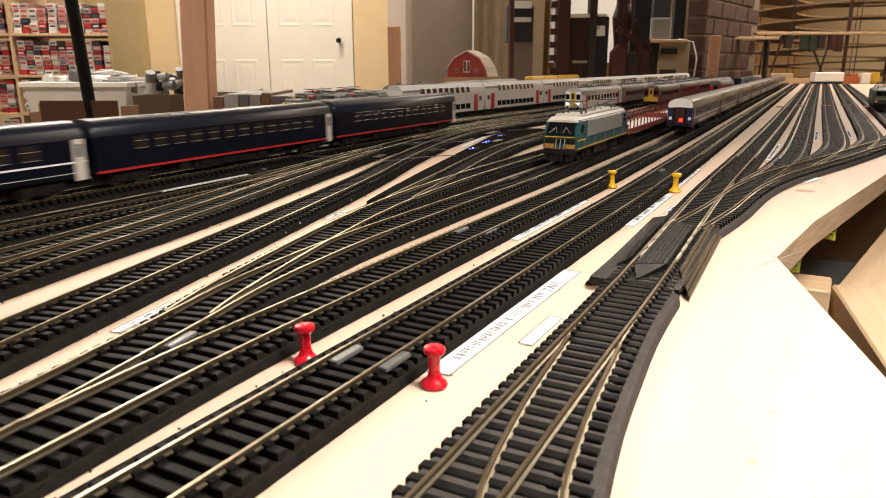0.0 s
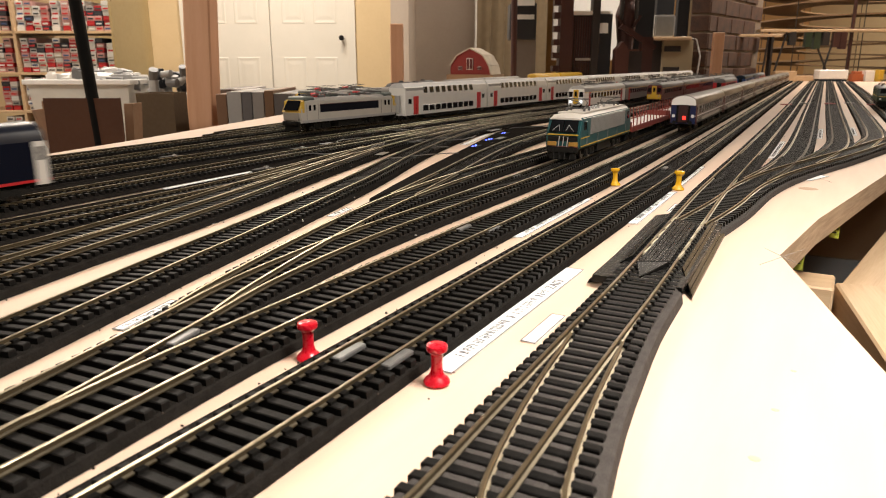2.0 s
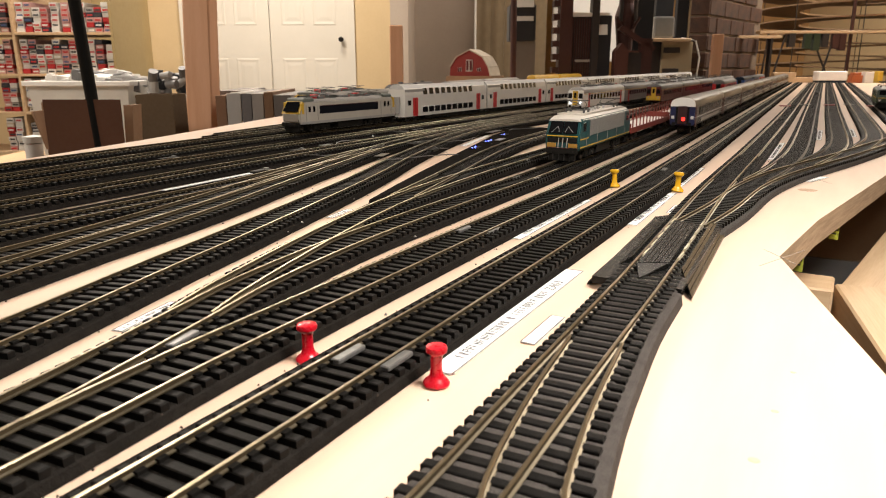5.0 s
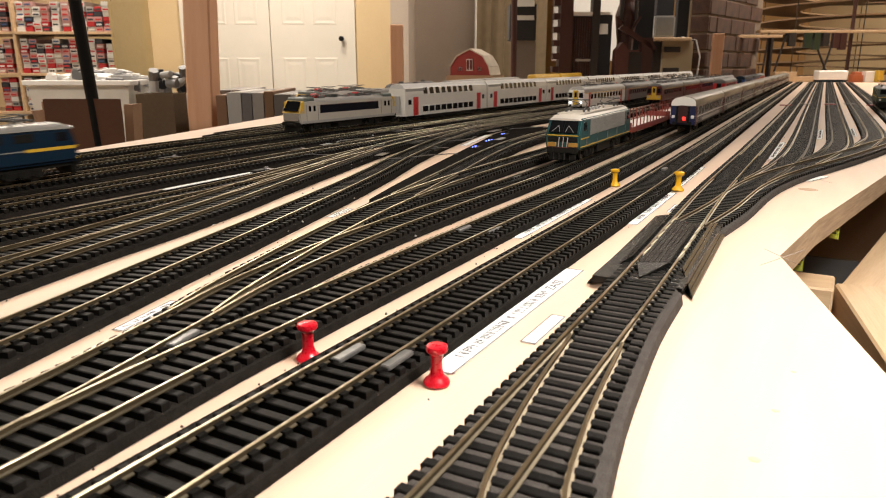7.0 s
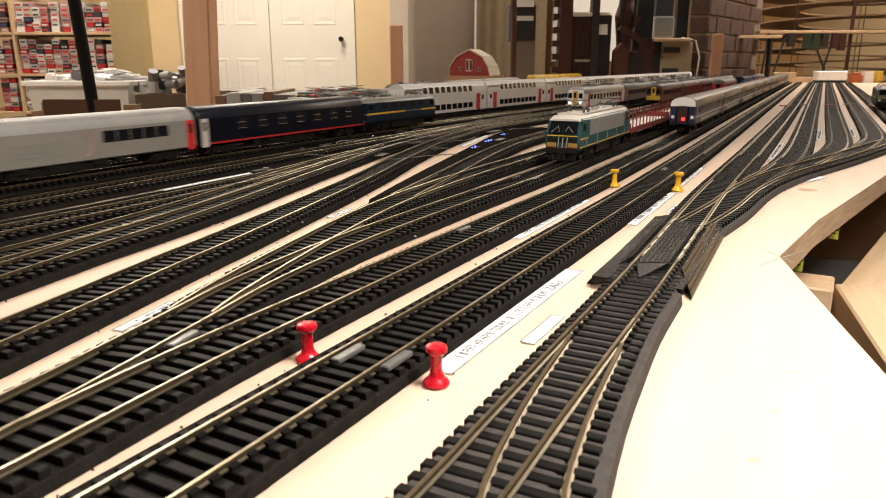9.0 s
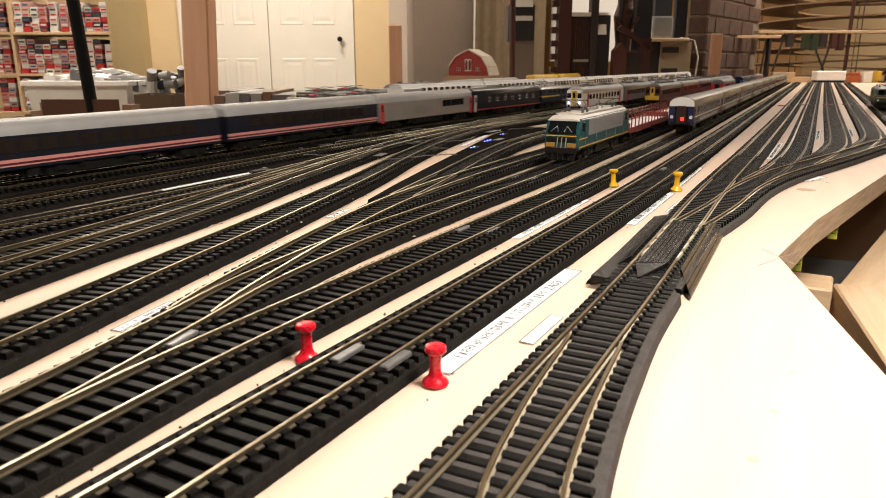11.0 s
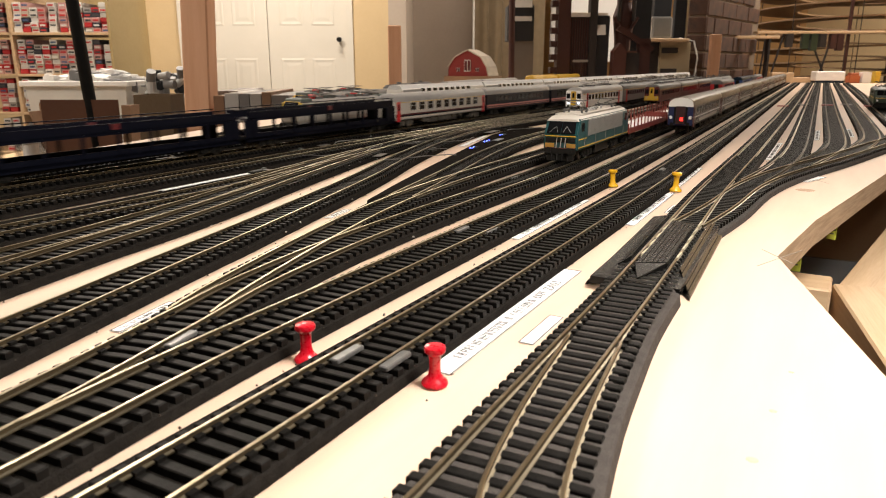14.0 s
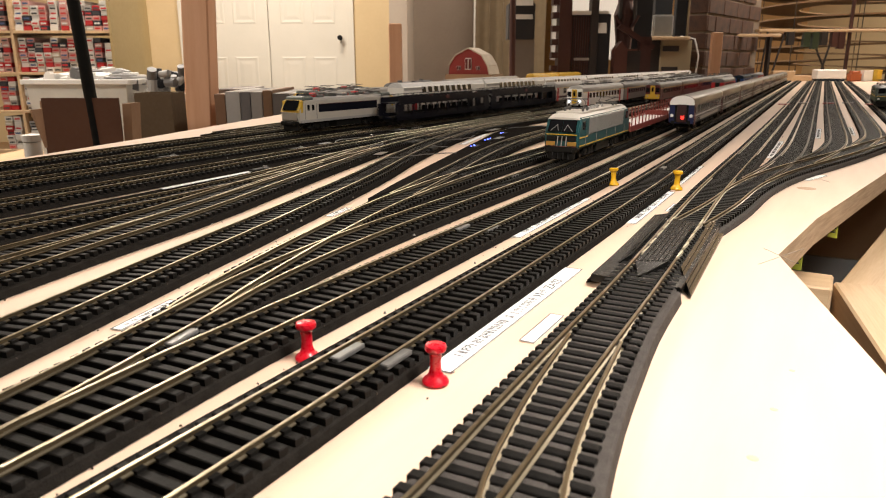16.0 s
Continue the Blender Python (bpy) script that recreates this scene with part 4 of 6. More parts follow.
def tank_wagon():
    ob = thing("tank_wagon", "black tank wagon with rounded barrel", "model wagon", group="tank wagons")
    bm = bmesh.new()
    prof = [(0.002, -0.066), (0.012, -0.0645), (0.0172, -0.060), (0.0172, 0.060), (0.012, 0.0645), (0.002, 0.066)]
    loft(bm, [[(r * math.cos(2 * math.pi * k / 20), y, 0.031 + r * math.sin(2 * math.pi * k / 20)) for k in range(20)] for r, y in prof])
    part("barrel", bm, mat("tank_black", (0.03, 0.028, 0.035), (0.045, 0.042, 0.05), 0.45, scale=60), ob, "", True)
    part("dome", lathe(bmesh.new(), [(0.005, 0.046), (0.005, 0.0505), (0.003, 0.0512)], 14), DARKROOF, ob)
    part("underframe", boxes((-0.012, 0.012, -0.07, 0.07, 0.0095, 0.0145)), DARK, ob)
    for y in (-0.045, 0.045):
        bogie(ob, y)
    return ob


def build_parked():
    ob = grey_electric()
    ob.matrix_basis = on_track("l", 0.853, 0.222)
    dd = double_deck()
    y = 0.98 + 0.141
    for k in range(8):
        m = on_track("l", y + 0.282 * k, 0.278)
        if k == 0:
            dd.matrix_basis = m
        else:
            copy_thing(dd, m)
    copy_thing(ob, on_track("n", 1.02, 0.222))
    ob = teal_electric()
    ob.matrix_basis = on_track("c", 0.742, 0.208)
    f = flat_wagon()
    f.matrix_basis = on_track("c", 0.965, 0.228)
    for k in range(1, 4):
        copy_thing(f, on_track("c", 0.965 + 0.24 * k, 0.228))
    g = coach("warm grey passenger coach with dark windows and deep blue end", WARMGREY, COACHROOF, 0.300, 10, (0.0165, 0.0095), 0.0275, [(0.0205, 0.0012, WHITEP), (0.0150, 0.0040, BEIGE, -0.09, 0.10), (0.0120, 0.0018, NAVY)], MAROON, 0.0075, end=DEEPBLUE, end_door=mat("dark_red_door", (0.022, 0.004, 0.004), (0.03, 0.006, 0.005), 0.5, scale=60), first=0.03)
    part("tail_lamp", boxes((0.000, 0.004, -0.1530, -0.1512, 0.0165, 0.0205)), TAILLAMP, g, "lit red tail lamp")
    # A solid dark plate: the doorway's inner shade is put into its colour.
    part("end_doorway", boxes((-0.0088, 0.0088, -0.1498, -0.1480, 0.0125, 0.0352)), DARK, g, "dark plate standing in for the open doorway's shade")
    part("end_arch", prism(bmesh.new(), roof_outline(0.0160, 0.0340, 0.0452), -0.1506, -0.1482), CREAM, g, "pale end arch")
    for x in (-0.0125, 0.0125):
        part("end_lamp", lathe(bmesh.new(), [(0.0004, 0), (0.002, 0.0003), (0.002, 0.0035), (0.0004, 0.004)], 12, (x, -0.149, 0.0185)), WHITEP, g)
    g.matrix_basis = on_track("b", 1.00 + 0.15, 0.3)
    for k in range(1, 9):
        copy_thing(g, on_track("b", 1.15 + 0.304 * k, 0.3))
    r = railcar("white railcar with lit headlamps and yellow front door", WHITEP, LOCOYEL, GREYROOF, True)
    r.matrix_basis = on_track("f", 1.33 + 0.137, 0.27)
    r2 = railcar("grey railcar with yellow front door and dark roof gear", SILVER, LOCOYEL, DARKROOF)
    r2.matrix_basis = on_track("f", 1.33 + 0.137 + 0.274, 0.27)
    for k in range(2, 5):
        copy_thing(r2, on_track("f", 1.467 + 0.274 * k, 0.27))
    m = railcar("maroon railcar with yellow front and dark roof gear", MAROON, LOCOYEL, DARKROOF)
    m.matrix_basis = on_track("e", 1.63 + 0.137, 0.27)
    for k in range(1, 5):
        copy_thing(m, on_track("e", 1.767 + 0.274 * k, 0.27))
    red = coach("red coach with dark windows", REDDOOR, DARKROOF, 0.30, 10, doors=None)
    red.matrix_basis = on_track("d", 2.30, 0.3)
    copy_thing(red, on_track("d", 3.45, 0.3))
    blue = coach("bright blue coach with grey roof", mat("bright_blue_paint", (0.03, 0.09, 0.30), rough=0.4, scale=60), BLUEP, 0.30, 10, doors=None)
    blue.matrix_basis = on_track("d", 2.85, 0.3)
    copy_thing(blue, on_track("d", 3.15, 0.3))
    green = blue_shunter()
    green.matrix_basis = on_track("w", 1.83, 0.17)
    t = tank_wagon()
    t.matrix_basis = on_track("n", 1.30, 0.14)
    copy_thing(t, on_track("n", 1.45, 0.14))
    yel = coach("yellow coach with yellow roof", LOCOYEL, LOCOYEL, 0.25, 9, doors=None, height=0.051, waist=0.038)
    yel.matrix_basis = on_track("n", 2.48, 0.25)
    copy_thing(yel, on_track("n", 2.75, 0.25))
    grn = coach("green-grey coach with weathered roof", GREEN, GREYROOF, 0.28, 9, doors=None)
    grn.matrix_basis = on_track("n", 1.78, 0.28)
    copy_thing(grn, on_track("n", 2.08, 0.28))
    sil = coach("silver coach with roof gear behind the double-deck train", SILVER, SILVER, 0.29, 9, doors=None)
    sil.matrix_basis = on_track("m", 1.12, 0.29)
    for k in range(1, 6):
        copy_thing(sil, on_track("m", 1.12 + 0.295 * k, 0.29))


def blue_shunter():
    """The dark green locomotive standing alone in the yard."""
    ob = thing("green_electric_locomotive", "dark green electric locomotive with grey roof gear", "model locomotive", group="model locomotives")
    body, h, w = loco_shell(ob, 0.170, GREEN, GREEN, DARKROOF, 0.004, top=0.0405, waist=0.029)
    for e in (-1, 1):
        windscreen(body, h, e, 0.004, 0.0280, 0.0405, 0.0125)
        part("front_line", boxes((-0.014, 0.014, e * h - 0.0006, e * h + 0.0004, 0.0215, 0.0225)), LOCOYEL, body)
        for x in (-0.0105, 0.0105):
            part("lamp", lathe(bmesh.new(), [(0.0005, 0), (0.002, 0.0003), (0.002, 0.003), (0.0005, 0.0034)], 12, (x, e * h, 0.0155)), WHITEP, body)
    for s in (-1, 1):
        for y in (-0.068, -0.03, 0.0, 0.03, 0.068):
            part("side_window", rounded(boxes((s * w - 0.0003, s * w + 0.0003, y - 0.006, y + 0.006, 0.0265, 0.0335)), 0.0002), PANE, body)
        part("stripe", boxes((s * w - 0.0004, s * w + 0.0004, -h + 0.003, h - 0.003, 0.0215, 0.0225)), LOCOYEL, body)
    for y, s in ((-0.045, 1), (0.045, -1)):
        pantograph(ob, y, s, 0.0415, 0.006)
    insulators(ob, (-0.02, -0.01, 0.0, 0.01, 0.02), 0.0415, 0.003, GREYROOF)
    return ob


build_parked()
for ob in list(scene.objects):
    if ob.parent is None and ob.get("category", "") in ("model coach", "model locomotive", "model wagon", "model railcar"):
        ob.scale = (1, 1, 1.16 if ob in [q[0] for q in OUTBOUND] else 1.11 if ob in [q[0] for q in INBOUND] or "double-deck" in ob["label"] else 1.07)


# ---- pins, labels, crossing and small things on the deck ----
def push_pin(x, y, material, label, lean, size):
    bm = lathe(bmesh.new(), [(0.0030, 0.0), (0.0047, 0.0003), (0.0049, 0.0010), (0.0045, 0.0019), (0.0032, 0.0030), (0.0024, 0.0043), (0.0021, 0.0065), (0.0021, 0.0100), (0.0023, 0.0117),
                             (0.0030, 0.0124), (0.0038, 0.0131), (0.0040, 0.0142), (0.0037, 0.0151), (0.0028, 0.0155), (0.0004, 0.0156)], 28)
    ob = thing("push_pin", label, "push pin", Matrix.Translation((x, y, 0.0003)) @ Euler((radians(lean[0]), radians(lean[1]), 0)).to_matrix().to_4x4() @ Matrix.Scale(size, 4), "push pins in the deck")
    part("grip", bm, material, ob, "", True)
    part("needle", tube(bmesh.new(), (0, 0, 0.001), (0, 0, -0.008), 0.0005, 8), STEEL, ob, "steel needle")


push_pin(-0.1028, 0.1815, REDP, "glossy red plastic push pin stuck in the plywood", (1, 1), 0.89)
push_pin(-0.1508, 0.1765, REDP, "glossy red plastic push pin beside a track", (0, -1), 0.90)
push_pin(-0.1075, 0.5860, YELP, "glossy yellow plastic push pin beside a paper label", (0, 1.5), 1.02)
push_pin(-0.1580, 0.5830, YELP, "glossy yellow plastic push pin between two tracks", (0, -2), 0.95)


def paper_label(x, y, width, length, turn=0.0, marks=True, words="", seed=1, z=0.0003):
    """A printed strip; the print runs along its length. x, y: the middle of its near end."""
    rnd = random.Random(seed)
    ob = thing("paper_label", "white printed paper label strip glued on plywood", "paper label", Matrix.Translation((x, y, z)) @ Matrix.Rotation(radians(turn), 4, "Z"), "paper labels by the tracks")
    w = width / 2
    part("sheet", boxes((-w, w, 0, length, 0, 0.0003)), PAPER, ob)
    e = 0.00045
    part("border", boxes((-w, -w + e, 0, length, 0.0003, 0.0004), (w - e, w, 0, length, 0.0003, 0.0004), (-w + e, w - e, 0, e, 0.0003, 0.0004), (-w + e, w - e, length - e, length, 0.0003, 0.0004)), INK, ob, "thin grey printed border")
    if marks:
        bm, step, h = bmesh.new(), width * 0.30, width * 0.21
        p, stop = length * 0.10, length * (0.72 if words else 0.90)
        e = h * 0.13
        while p < stop:
            if rnd.random() > 0.13:
                q = p + step * rnd.choice((0.55, 0.68, 0.72))
                box(bm, -h, h, p, p + 2 * e, 0.0003, 0.0004)
                if rnd.random() > 0.45:
                    box(bm, -h, h * rnd.choice((1, 0.1)), q - 2 * e, q, 0.0003, 0.0004)
                for c in rnd.sample((-h + e, 0, h - e), rnd.choice((1, 2, 2))):
                    box(bm, c - e, c + e, p + 2 * e + 0.00001, q - 2 * e - 0.00001, 0.0003, 0.0004)
            p += step
        part("print", bm, INK, ob, "small dark print")
    if words:
        lettering(ob, words, width * 0.72, INK, Matrix.Translation((width * 0.26, length * 0.73, 0.0004)) @ Matrix.Rotation(math.pi / 2, 4, "Z"), 0.0001, "print")


paper_label(-0.1063, 0.190, 0.0092, 0.138, words="ZA03", seed=2)
paper_label(-0.0903, 0.2275, 0.0060, 0.033, marks=False)
paper_label(-0.1582, 0.374, 0.0076, 0.141, seed=3, turn=0.6)
paper_label(-0.1082, 0.444, 0.0078, 0.130, seed=4, turn=0.6)
paper_label(-0.1115, 0.592, 0.0075, 0.142, seed=5, turn=1.0)
paper_label(-0.0943, 0.4935, 0.0052, 0.031, seed=6, turn=1.0)
paper_label(-0.2335, 0.1625, 0.0050, 0.036, seed=7, turn=13)
paper_label(-0.2130, 0.566, 0.0070, 0.140, seed=8, turn=1.0)
paper_label(-0.3440, 0.312, 0.0060, 0.040, marks=False, turn=16)
paper_label(-0.2905, 0.368, 0.0055, 0.030, seed=9, turn=9)
paper_label(-0.0590, 0.834, 0.0070, 0.190, seed=10, turn=0.6)
paper_label(-0.0205, 1.09, 0.0070, 0.16, seed=11, turn=1)
paper_label(-0.0190, 0.690, 0.0080, 0.040, marks=False, turn=-20)
paper_label(-0.4535, 0.3696, 0.0056, 0.102, marks=False, turn=2.3, z=BED + 0.0010)
paper_label(-0.4085, 0.790, 0.0080, 0.140, marks=False, turn=12.5)
paper_label(-0.4290, 0.665, 0.0075, 0.080, marks=False, turn=14)
paper_label(0.0215, 1.16, 0.0070, 0.14, seed=12, turn=1.2)


def level_crossing():
    ob = thing("level_crossing", "glossy black plastic level crossing with planked ramps over the track", "level crossing")
    y0 = 0.318
    bend = lambda y: -0.0685 - 0.040 * max(0.0, y - 0.33)

    def ramp(xa, za, xb, zb, ya, yb, fa, fb, n, name):
        """Planks along the track, from the edge xa at height za to xb at zb; ya, yb and fa, fb: the near and far ends' y at both edges."""
        skin = bmesh.new()
        lo = [(bend(ya) + xa, ya, 0.0004), (bend(yb) + xb, yb, 0.0004), (bend(fb) + xb, fb, 0.0004), (bend(fa) + xa, fa, 0.0004)]
        hi = [(p[0], p[1], z) for p, z in zip(lo, (za, zb, zb, za))]
        loft(skin, [lo, hi])
        base = part(name, skin, CROSSP, ob)
        for k in range(n):
            t0, t1 = (k + 0.07) / n, (k + 0.93) / n
            bm = bmesh.new()
            low, top = [], []
            for t, far_end in ((t0, 0), (t1, 0), (t1, 1), (t0, 1)):
                y = fa + (fb - fa) * t - 0.0006 if far_end else ya + (yb - ya) * t + 0.0006
                p = (bend(y) + xa + (xb - xa) * t, y, za + (zb - za) * t)
                low.append((p[0], p[1], p[2] - 0.0002))
                top.append((p[0], p[1], p[2] + 0.0006))
            loft(bm, [low, top])
            part("plank", bm, CROSSP, base)

    ramp(-0.0250, 0.0012, -0.0113, RAILTOP, 0.308, 0.337, 0.4725, 0.447, 6, "left_ramp")
    ramp(0.0135, RAILTOP, 0.0220, 0.0012, 0.3265, 0.3071, 0.4340, 0.4728, 5, "right_ramp")
    ramp(-0.0064, RAILTOP + 0.0004, 0.0068, RAILTOP + 0.0004, 0.3248, 0.3320, 0.4300, 0.4240, 6, "middle_deck")
    bm = bmesh.new()
    a, b = 0.3248, 0.3320
    loft(bm, [[(bend(a) - 0.0066, a, 0.0066), (bend(b) + 0.0066, b, 0.0066), (bend(b) + 0.0066, b, RAILTOP + 0.0008), (bend(a) - 0.0066, a, RAILTOP + 0.0008)],
              [(bend(a) - 0.0016, a - 0.016, 0.0064), (bend(b) + 0.0004, b - 0.019, 0.0064), (bend(b) + 0.0004, b - 0.019, 0.0069), (bend(a) - 0.0016, a - 0.016, 0.0070)]])
    part("guide_wedge", bm, CROSSP, ob)
    plate = bmesh.new()
    loft(plate, [[(-0.0900, 0.3035, z), (-0.0500, 0.3020, z), (-0.0535, 0.440, z), (-0.0920, 0.440, z)] for z in (0.0031, 0.0065)])
    part("foot_plate", plate, CROSSP, ob)
    # Cream dashes imitate the bright rail showing through the flangeway gaps.
    dash_paint = mat("cream_rail_dash", (0.50, 0.45, 0.33), rough=0.5, scale=200)
    for k in range(5):
        for s in (-0.0072, 0.0094):
            y = y0 + 0.024 + k * 0.020
            part("edging_strip", boxes((bend(y) + s - 0.0004, bend(y) + s + 0.0005, y, y + 0.013, RAILTOP - 0.0004, RAILTOP + 0.0011)), dash_paint, ob, "cream dash standing in for the bright rail in the gap")


level_crossing()


def rail_joiner(x, y, turn=0.0, tall=0.0018):
    solid("rail_joiner", rounded(boxes((-0.0005, 0.0032, -0.0075, 0.0075, 0, tall)), 0.0004), CLEARP, "cloudy plastic insulating rail joiner on a rail", "rail joiner",
          pose(x, y, BED + 0.0021, 0, 0, turn), "rail joiners")


for x, y, turn in ((-0.1345, 0.176, 0), (-0.1175, 0.179, 0), (-0.1930, 0.158, 12), (-0.1855, 0.357, 0), (-0.1690, 0.362, 0), (-0.2360, 0.551, 0), (-0.2185, 0.552, 0), (-0.1355, 0.66, 0), (-0.2700, 0.66, 0)):
    rail_joiner(x, y, turn)


def led_board(x, y, turn, n):
    ob = thing("led_board", "small circuit board with lit blue lamps beside the track", "circuit board", pose(x, y, BED + 0.0007, 0, 0, turn), "circuit boards")
    part("board", boxes((-0.004, 0.004, -0.012, 0.012, 0, 0.0012)), DARK, ob)
    for k in range(n):
        part("lamp", rounded(boxes((-0.0010 + 0.0015 * (k % 2), 0.0002 + 0.0015 * (k % 2), -0.010 + k * 0.006, -0.0088 + k * 0.006, 0.0012, 0.0022)), 0.0002), BLUELED, ob, "lit blue lamp")


def foam_sheet():
    """The piece of underlay beside the white strip in the throat of the yard."""
    bm = bmesh.new()
    outline = [(-0.293, 0.418), (-0.312, 0.484), (-0.337, 0.578), (-0.387, 0.776), (-0.422, 0.912), (-0.440, 1.05), (-0.374, 1.05), (-0.366, 0.98), (-0.358, 0.82), (-0.338, 0.69), (-0.306, 0.55)]
    loft(bm, [[(x, y, z) for x, y in outline] for z in (0.0002, BED + 0.0003)])
    solid("foam_sheet", bm, FOAM, "charcoal foam sheet between the tracks of the yard", "foam sheet")


foam_sheet()
led_board(-0.3690, 0.745, 8, 3)
led_board(-0.3850, 0.815, 8, 4)
led_board(-0.4040, 0.905, 8, 2)


def switch_gear(x, y, turn):
    """The small point motors and wires lying in the throat of the yard."""
    ob = thing("point_motor", "small grey plastic point motor between the tracks", "point motor", pose(x, y, BED + 0.0002, 0, 0, turn), "point motors")
    part("case", rounded(boxes((-0.004, 0.004, -0.011, 0.011, 0, 0.003)), 0.0006), DARK, ob)
    part("rod", tube(bmesh.new(), (0.005, 0, 0.0035), (0.018, 0.001, 0.0038), 0.0005, 6), STEEL, ob)
    part("terminal", boxes((-0.002, 0.002, 0.006, 0.009, 0.003, 0.0040)), CLEARP, ob)


for x, y, turn in ((-0.455, 0.48, 5), (-0.53, 0.62, 3), (-0.45, 0.74, 10), (-0.55, 0.86, 2), (-0.40, 0.70, 12), (-0.60, 0.50, 0), (-0.655, 0.32, 5), (-0.475, 0.92, 2),
                   (-0.54, 1.1, 0), (-0.47, 1.15, 0)):
    switch_gear(x, y, turn)


def scrap(n, size, material, name, label, seed, edge=False):
    """Loose crumbs: strewn over the yard, or gathered along the edges of the underlays."""
    bm, rnd = bmesh.new(), random.Random(seed)
    for k in range(n):
        if edge:
            key = rnd.choice("abcdefgr")
            p, t = rnd.choice([q for q in COARSE[key] if 0.05 < q[0].y < 1.1])
            left, right = BEDS[key]
            off = rnd.choice((-left, right)) + rnd.gauss(0, 0.0016)
            x, y, z = p.x + t.y * off, p.y - t.x * off, 0.0001 if off < -left or off > right else BED
        else:
            x, y, z = (rnd.uniform(-0.62, -0.06), rnd.uniform(0.12, 0.95), BED) if k % 2 else (rnd.uniform(-0.58, -0.36), rnd.uniform(0.50, 1.15), BED)
        u = rnd.uniform(0.5, 1.3) * size
        a = rnd.uniform(0, 3)
        base = [(x + u * math.cos(a + 1.57 * j) * (1.3 if j % 2 else 0.8), y + u * math.sin(a + 1.57 * j), z) for j in range(4)]
        loft(bm, [base, [((px + x) / 2, (py + y) / 2, z + u * 1.1) for px, py, _ in base]])
    solid(name, bm, material, label, "scrap", kind="stuff")


scrap(260, 0.0007, mat("solder_crumb", (0.5, 0.48, 0.44), (0.3, 0.28, 0.26), 0.25, 0.6), "solder_crumbs", "pale plastic crumbs and solder scraps strewn on the yard", 5)
scrap(900, 0.00042, mat("dark_dirt", (0.014, 0.009, 0.006), (0.05, 0.03, 0.018), 0.9), "dirt_crumbs", "dark foam crumbs and dust along the underlay edges", 6, True)
WIRE = mat("grey_wire_insulation", (0.16, 0.15, 0.14), (0.08, 0.075, 0.07), 0.35, scale=80)
rnd_wire = random.Random(9)
for k in range(7):
    x, y = rnd_wire.uniform(-0.54, -0.37), rnd_wire.uniform(0.56, 0.98)
    a = rnd_wire.uniform(-0.5, 0.9)
    pts = []
    for j in range(9):
        pts.append(Vector((x, y, BED + 0.0030 + 0.0006 * (j % 2))))
        a += rnd_wire.uniform(-0.5, 0.5)
        x, y = x - 0.012 * math.sin(a), y + 0.012 * math.cos(a)
    line = [(p, (q - o).normalized()) for o, p, q in zip([pts[0]] + pts, pts, pts[1:] + [pts[-1]])]
    bm = sweep(bmesh.new(), line, [(0.0005 * math.cos(j * 1.2566), 0.0005 * math.sin(j * 1.2566)) for j in range(5)])
    solid("feeder_wire", bm, WIRE, "thin grey feeder wire lying loose over the yard throat", "wire", group="feeder wires")
CABLE = mat("wire_insulation", (0.30, 0.03, 0.03), (0.2, 0.02, 0.02), 0.4)
for k, (x, y) in enumerate(((-0.112, 1.83), (-0.075, 1.90), (-0.024, 1.92), (0.016, 1.96), (0.062, 1.92))):
    bm = boxes((-0.012, 0.012, -0.010, 0.010, 0, 0.002))
    solid("feeder_clip", rounded(bm, 0.0004), CABLE if k % 2 == 0 else CLEARP, "small red plastic wiring clip across the yard track", "wiring clip", pose(x, y, 0.0062, 0, 0, 0), "wiring clips")

for x, y, w, h, turn in ((-0.452, 0.565, 0.010, 0.030, 14), (-0.500, 0.600, 0.008, 0.022, 6), (-0.430, 0.640, 0.009, 0.026, 16), (-0.545, 0.690, 0.008, 0.020, 4), (-0.478, 0.700, 0.010, 0.020, 10),
                         (-0.530, 0.780, 0.008, 0.026, 0), (-0.470, 0.830, 0.010, 0.030, 6), (-0.560, 0.930, 0.008, 0.030, 0), (-0.440, 0.950, 0.010, 0.040, 4), (-0.385, 0.850, 0.008, 0.030, 8)):
    solid("clear_tape", boxes((-w / 2, w / 2, -h / 2, h / 2, 0, 0.0003)), CLEARP, "strip of cloudy tape stuck across the underlay", "tape", pose(x, y, BED + 0.0007, 0, 0, turn), "tape strips")

# ---- under the deck ----
BEAM = mat("pale_pine_beam", (0.64, 0.47, 0.29), (0.46, 0.30, 0.17), 0.6, scale=12, stretch=(9, 0.5, 9), bump=0.25, contrast=0.55)
BROWNPLY = mat("brown_plywood", (0.33, 0.205, 0.115), (0.26, 0.16, 0.09), 0.6, scale=10, stretch=(1, 1, 3), bump=0.1)
TAGP = mat("green_yellow_tag", (0.42, 0.46, 0.05), rough=0.6)
CLEARBIN = mat("clear_bin_plastic", (0.55, 0.55, 0.54), (0.5, 0.5, 0.49), 0.25, scale=30, clear=0.55)


def beam(x0, y0, x1, y1, width, z0, z1, name="deck_beam"):
    a, b = Vector((x0, y0, 0)), Vector((x1, y1, 0))
    t = b - a
    bm = rounded(boxes((-width / 2, width / 2, 0, t.length, z0, z1)), 0.0015)
    solid(name, bm, BEAM, "pale pine framing beam below the deck", "beam", Matrix.Translation(a) @ Matrix.Rotation(math.atan2(-t.x, t.y), 4, "Z"), "framing beams")


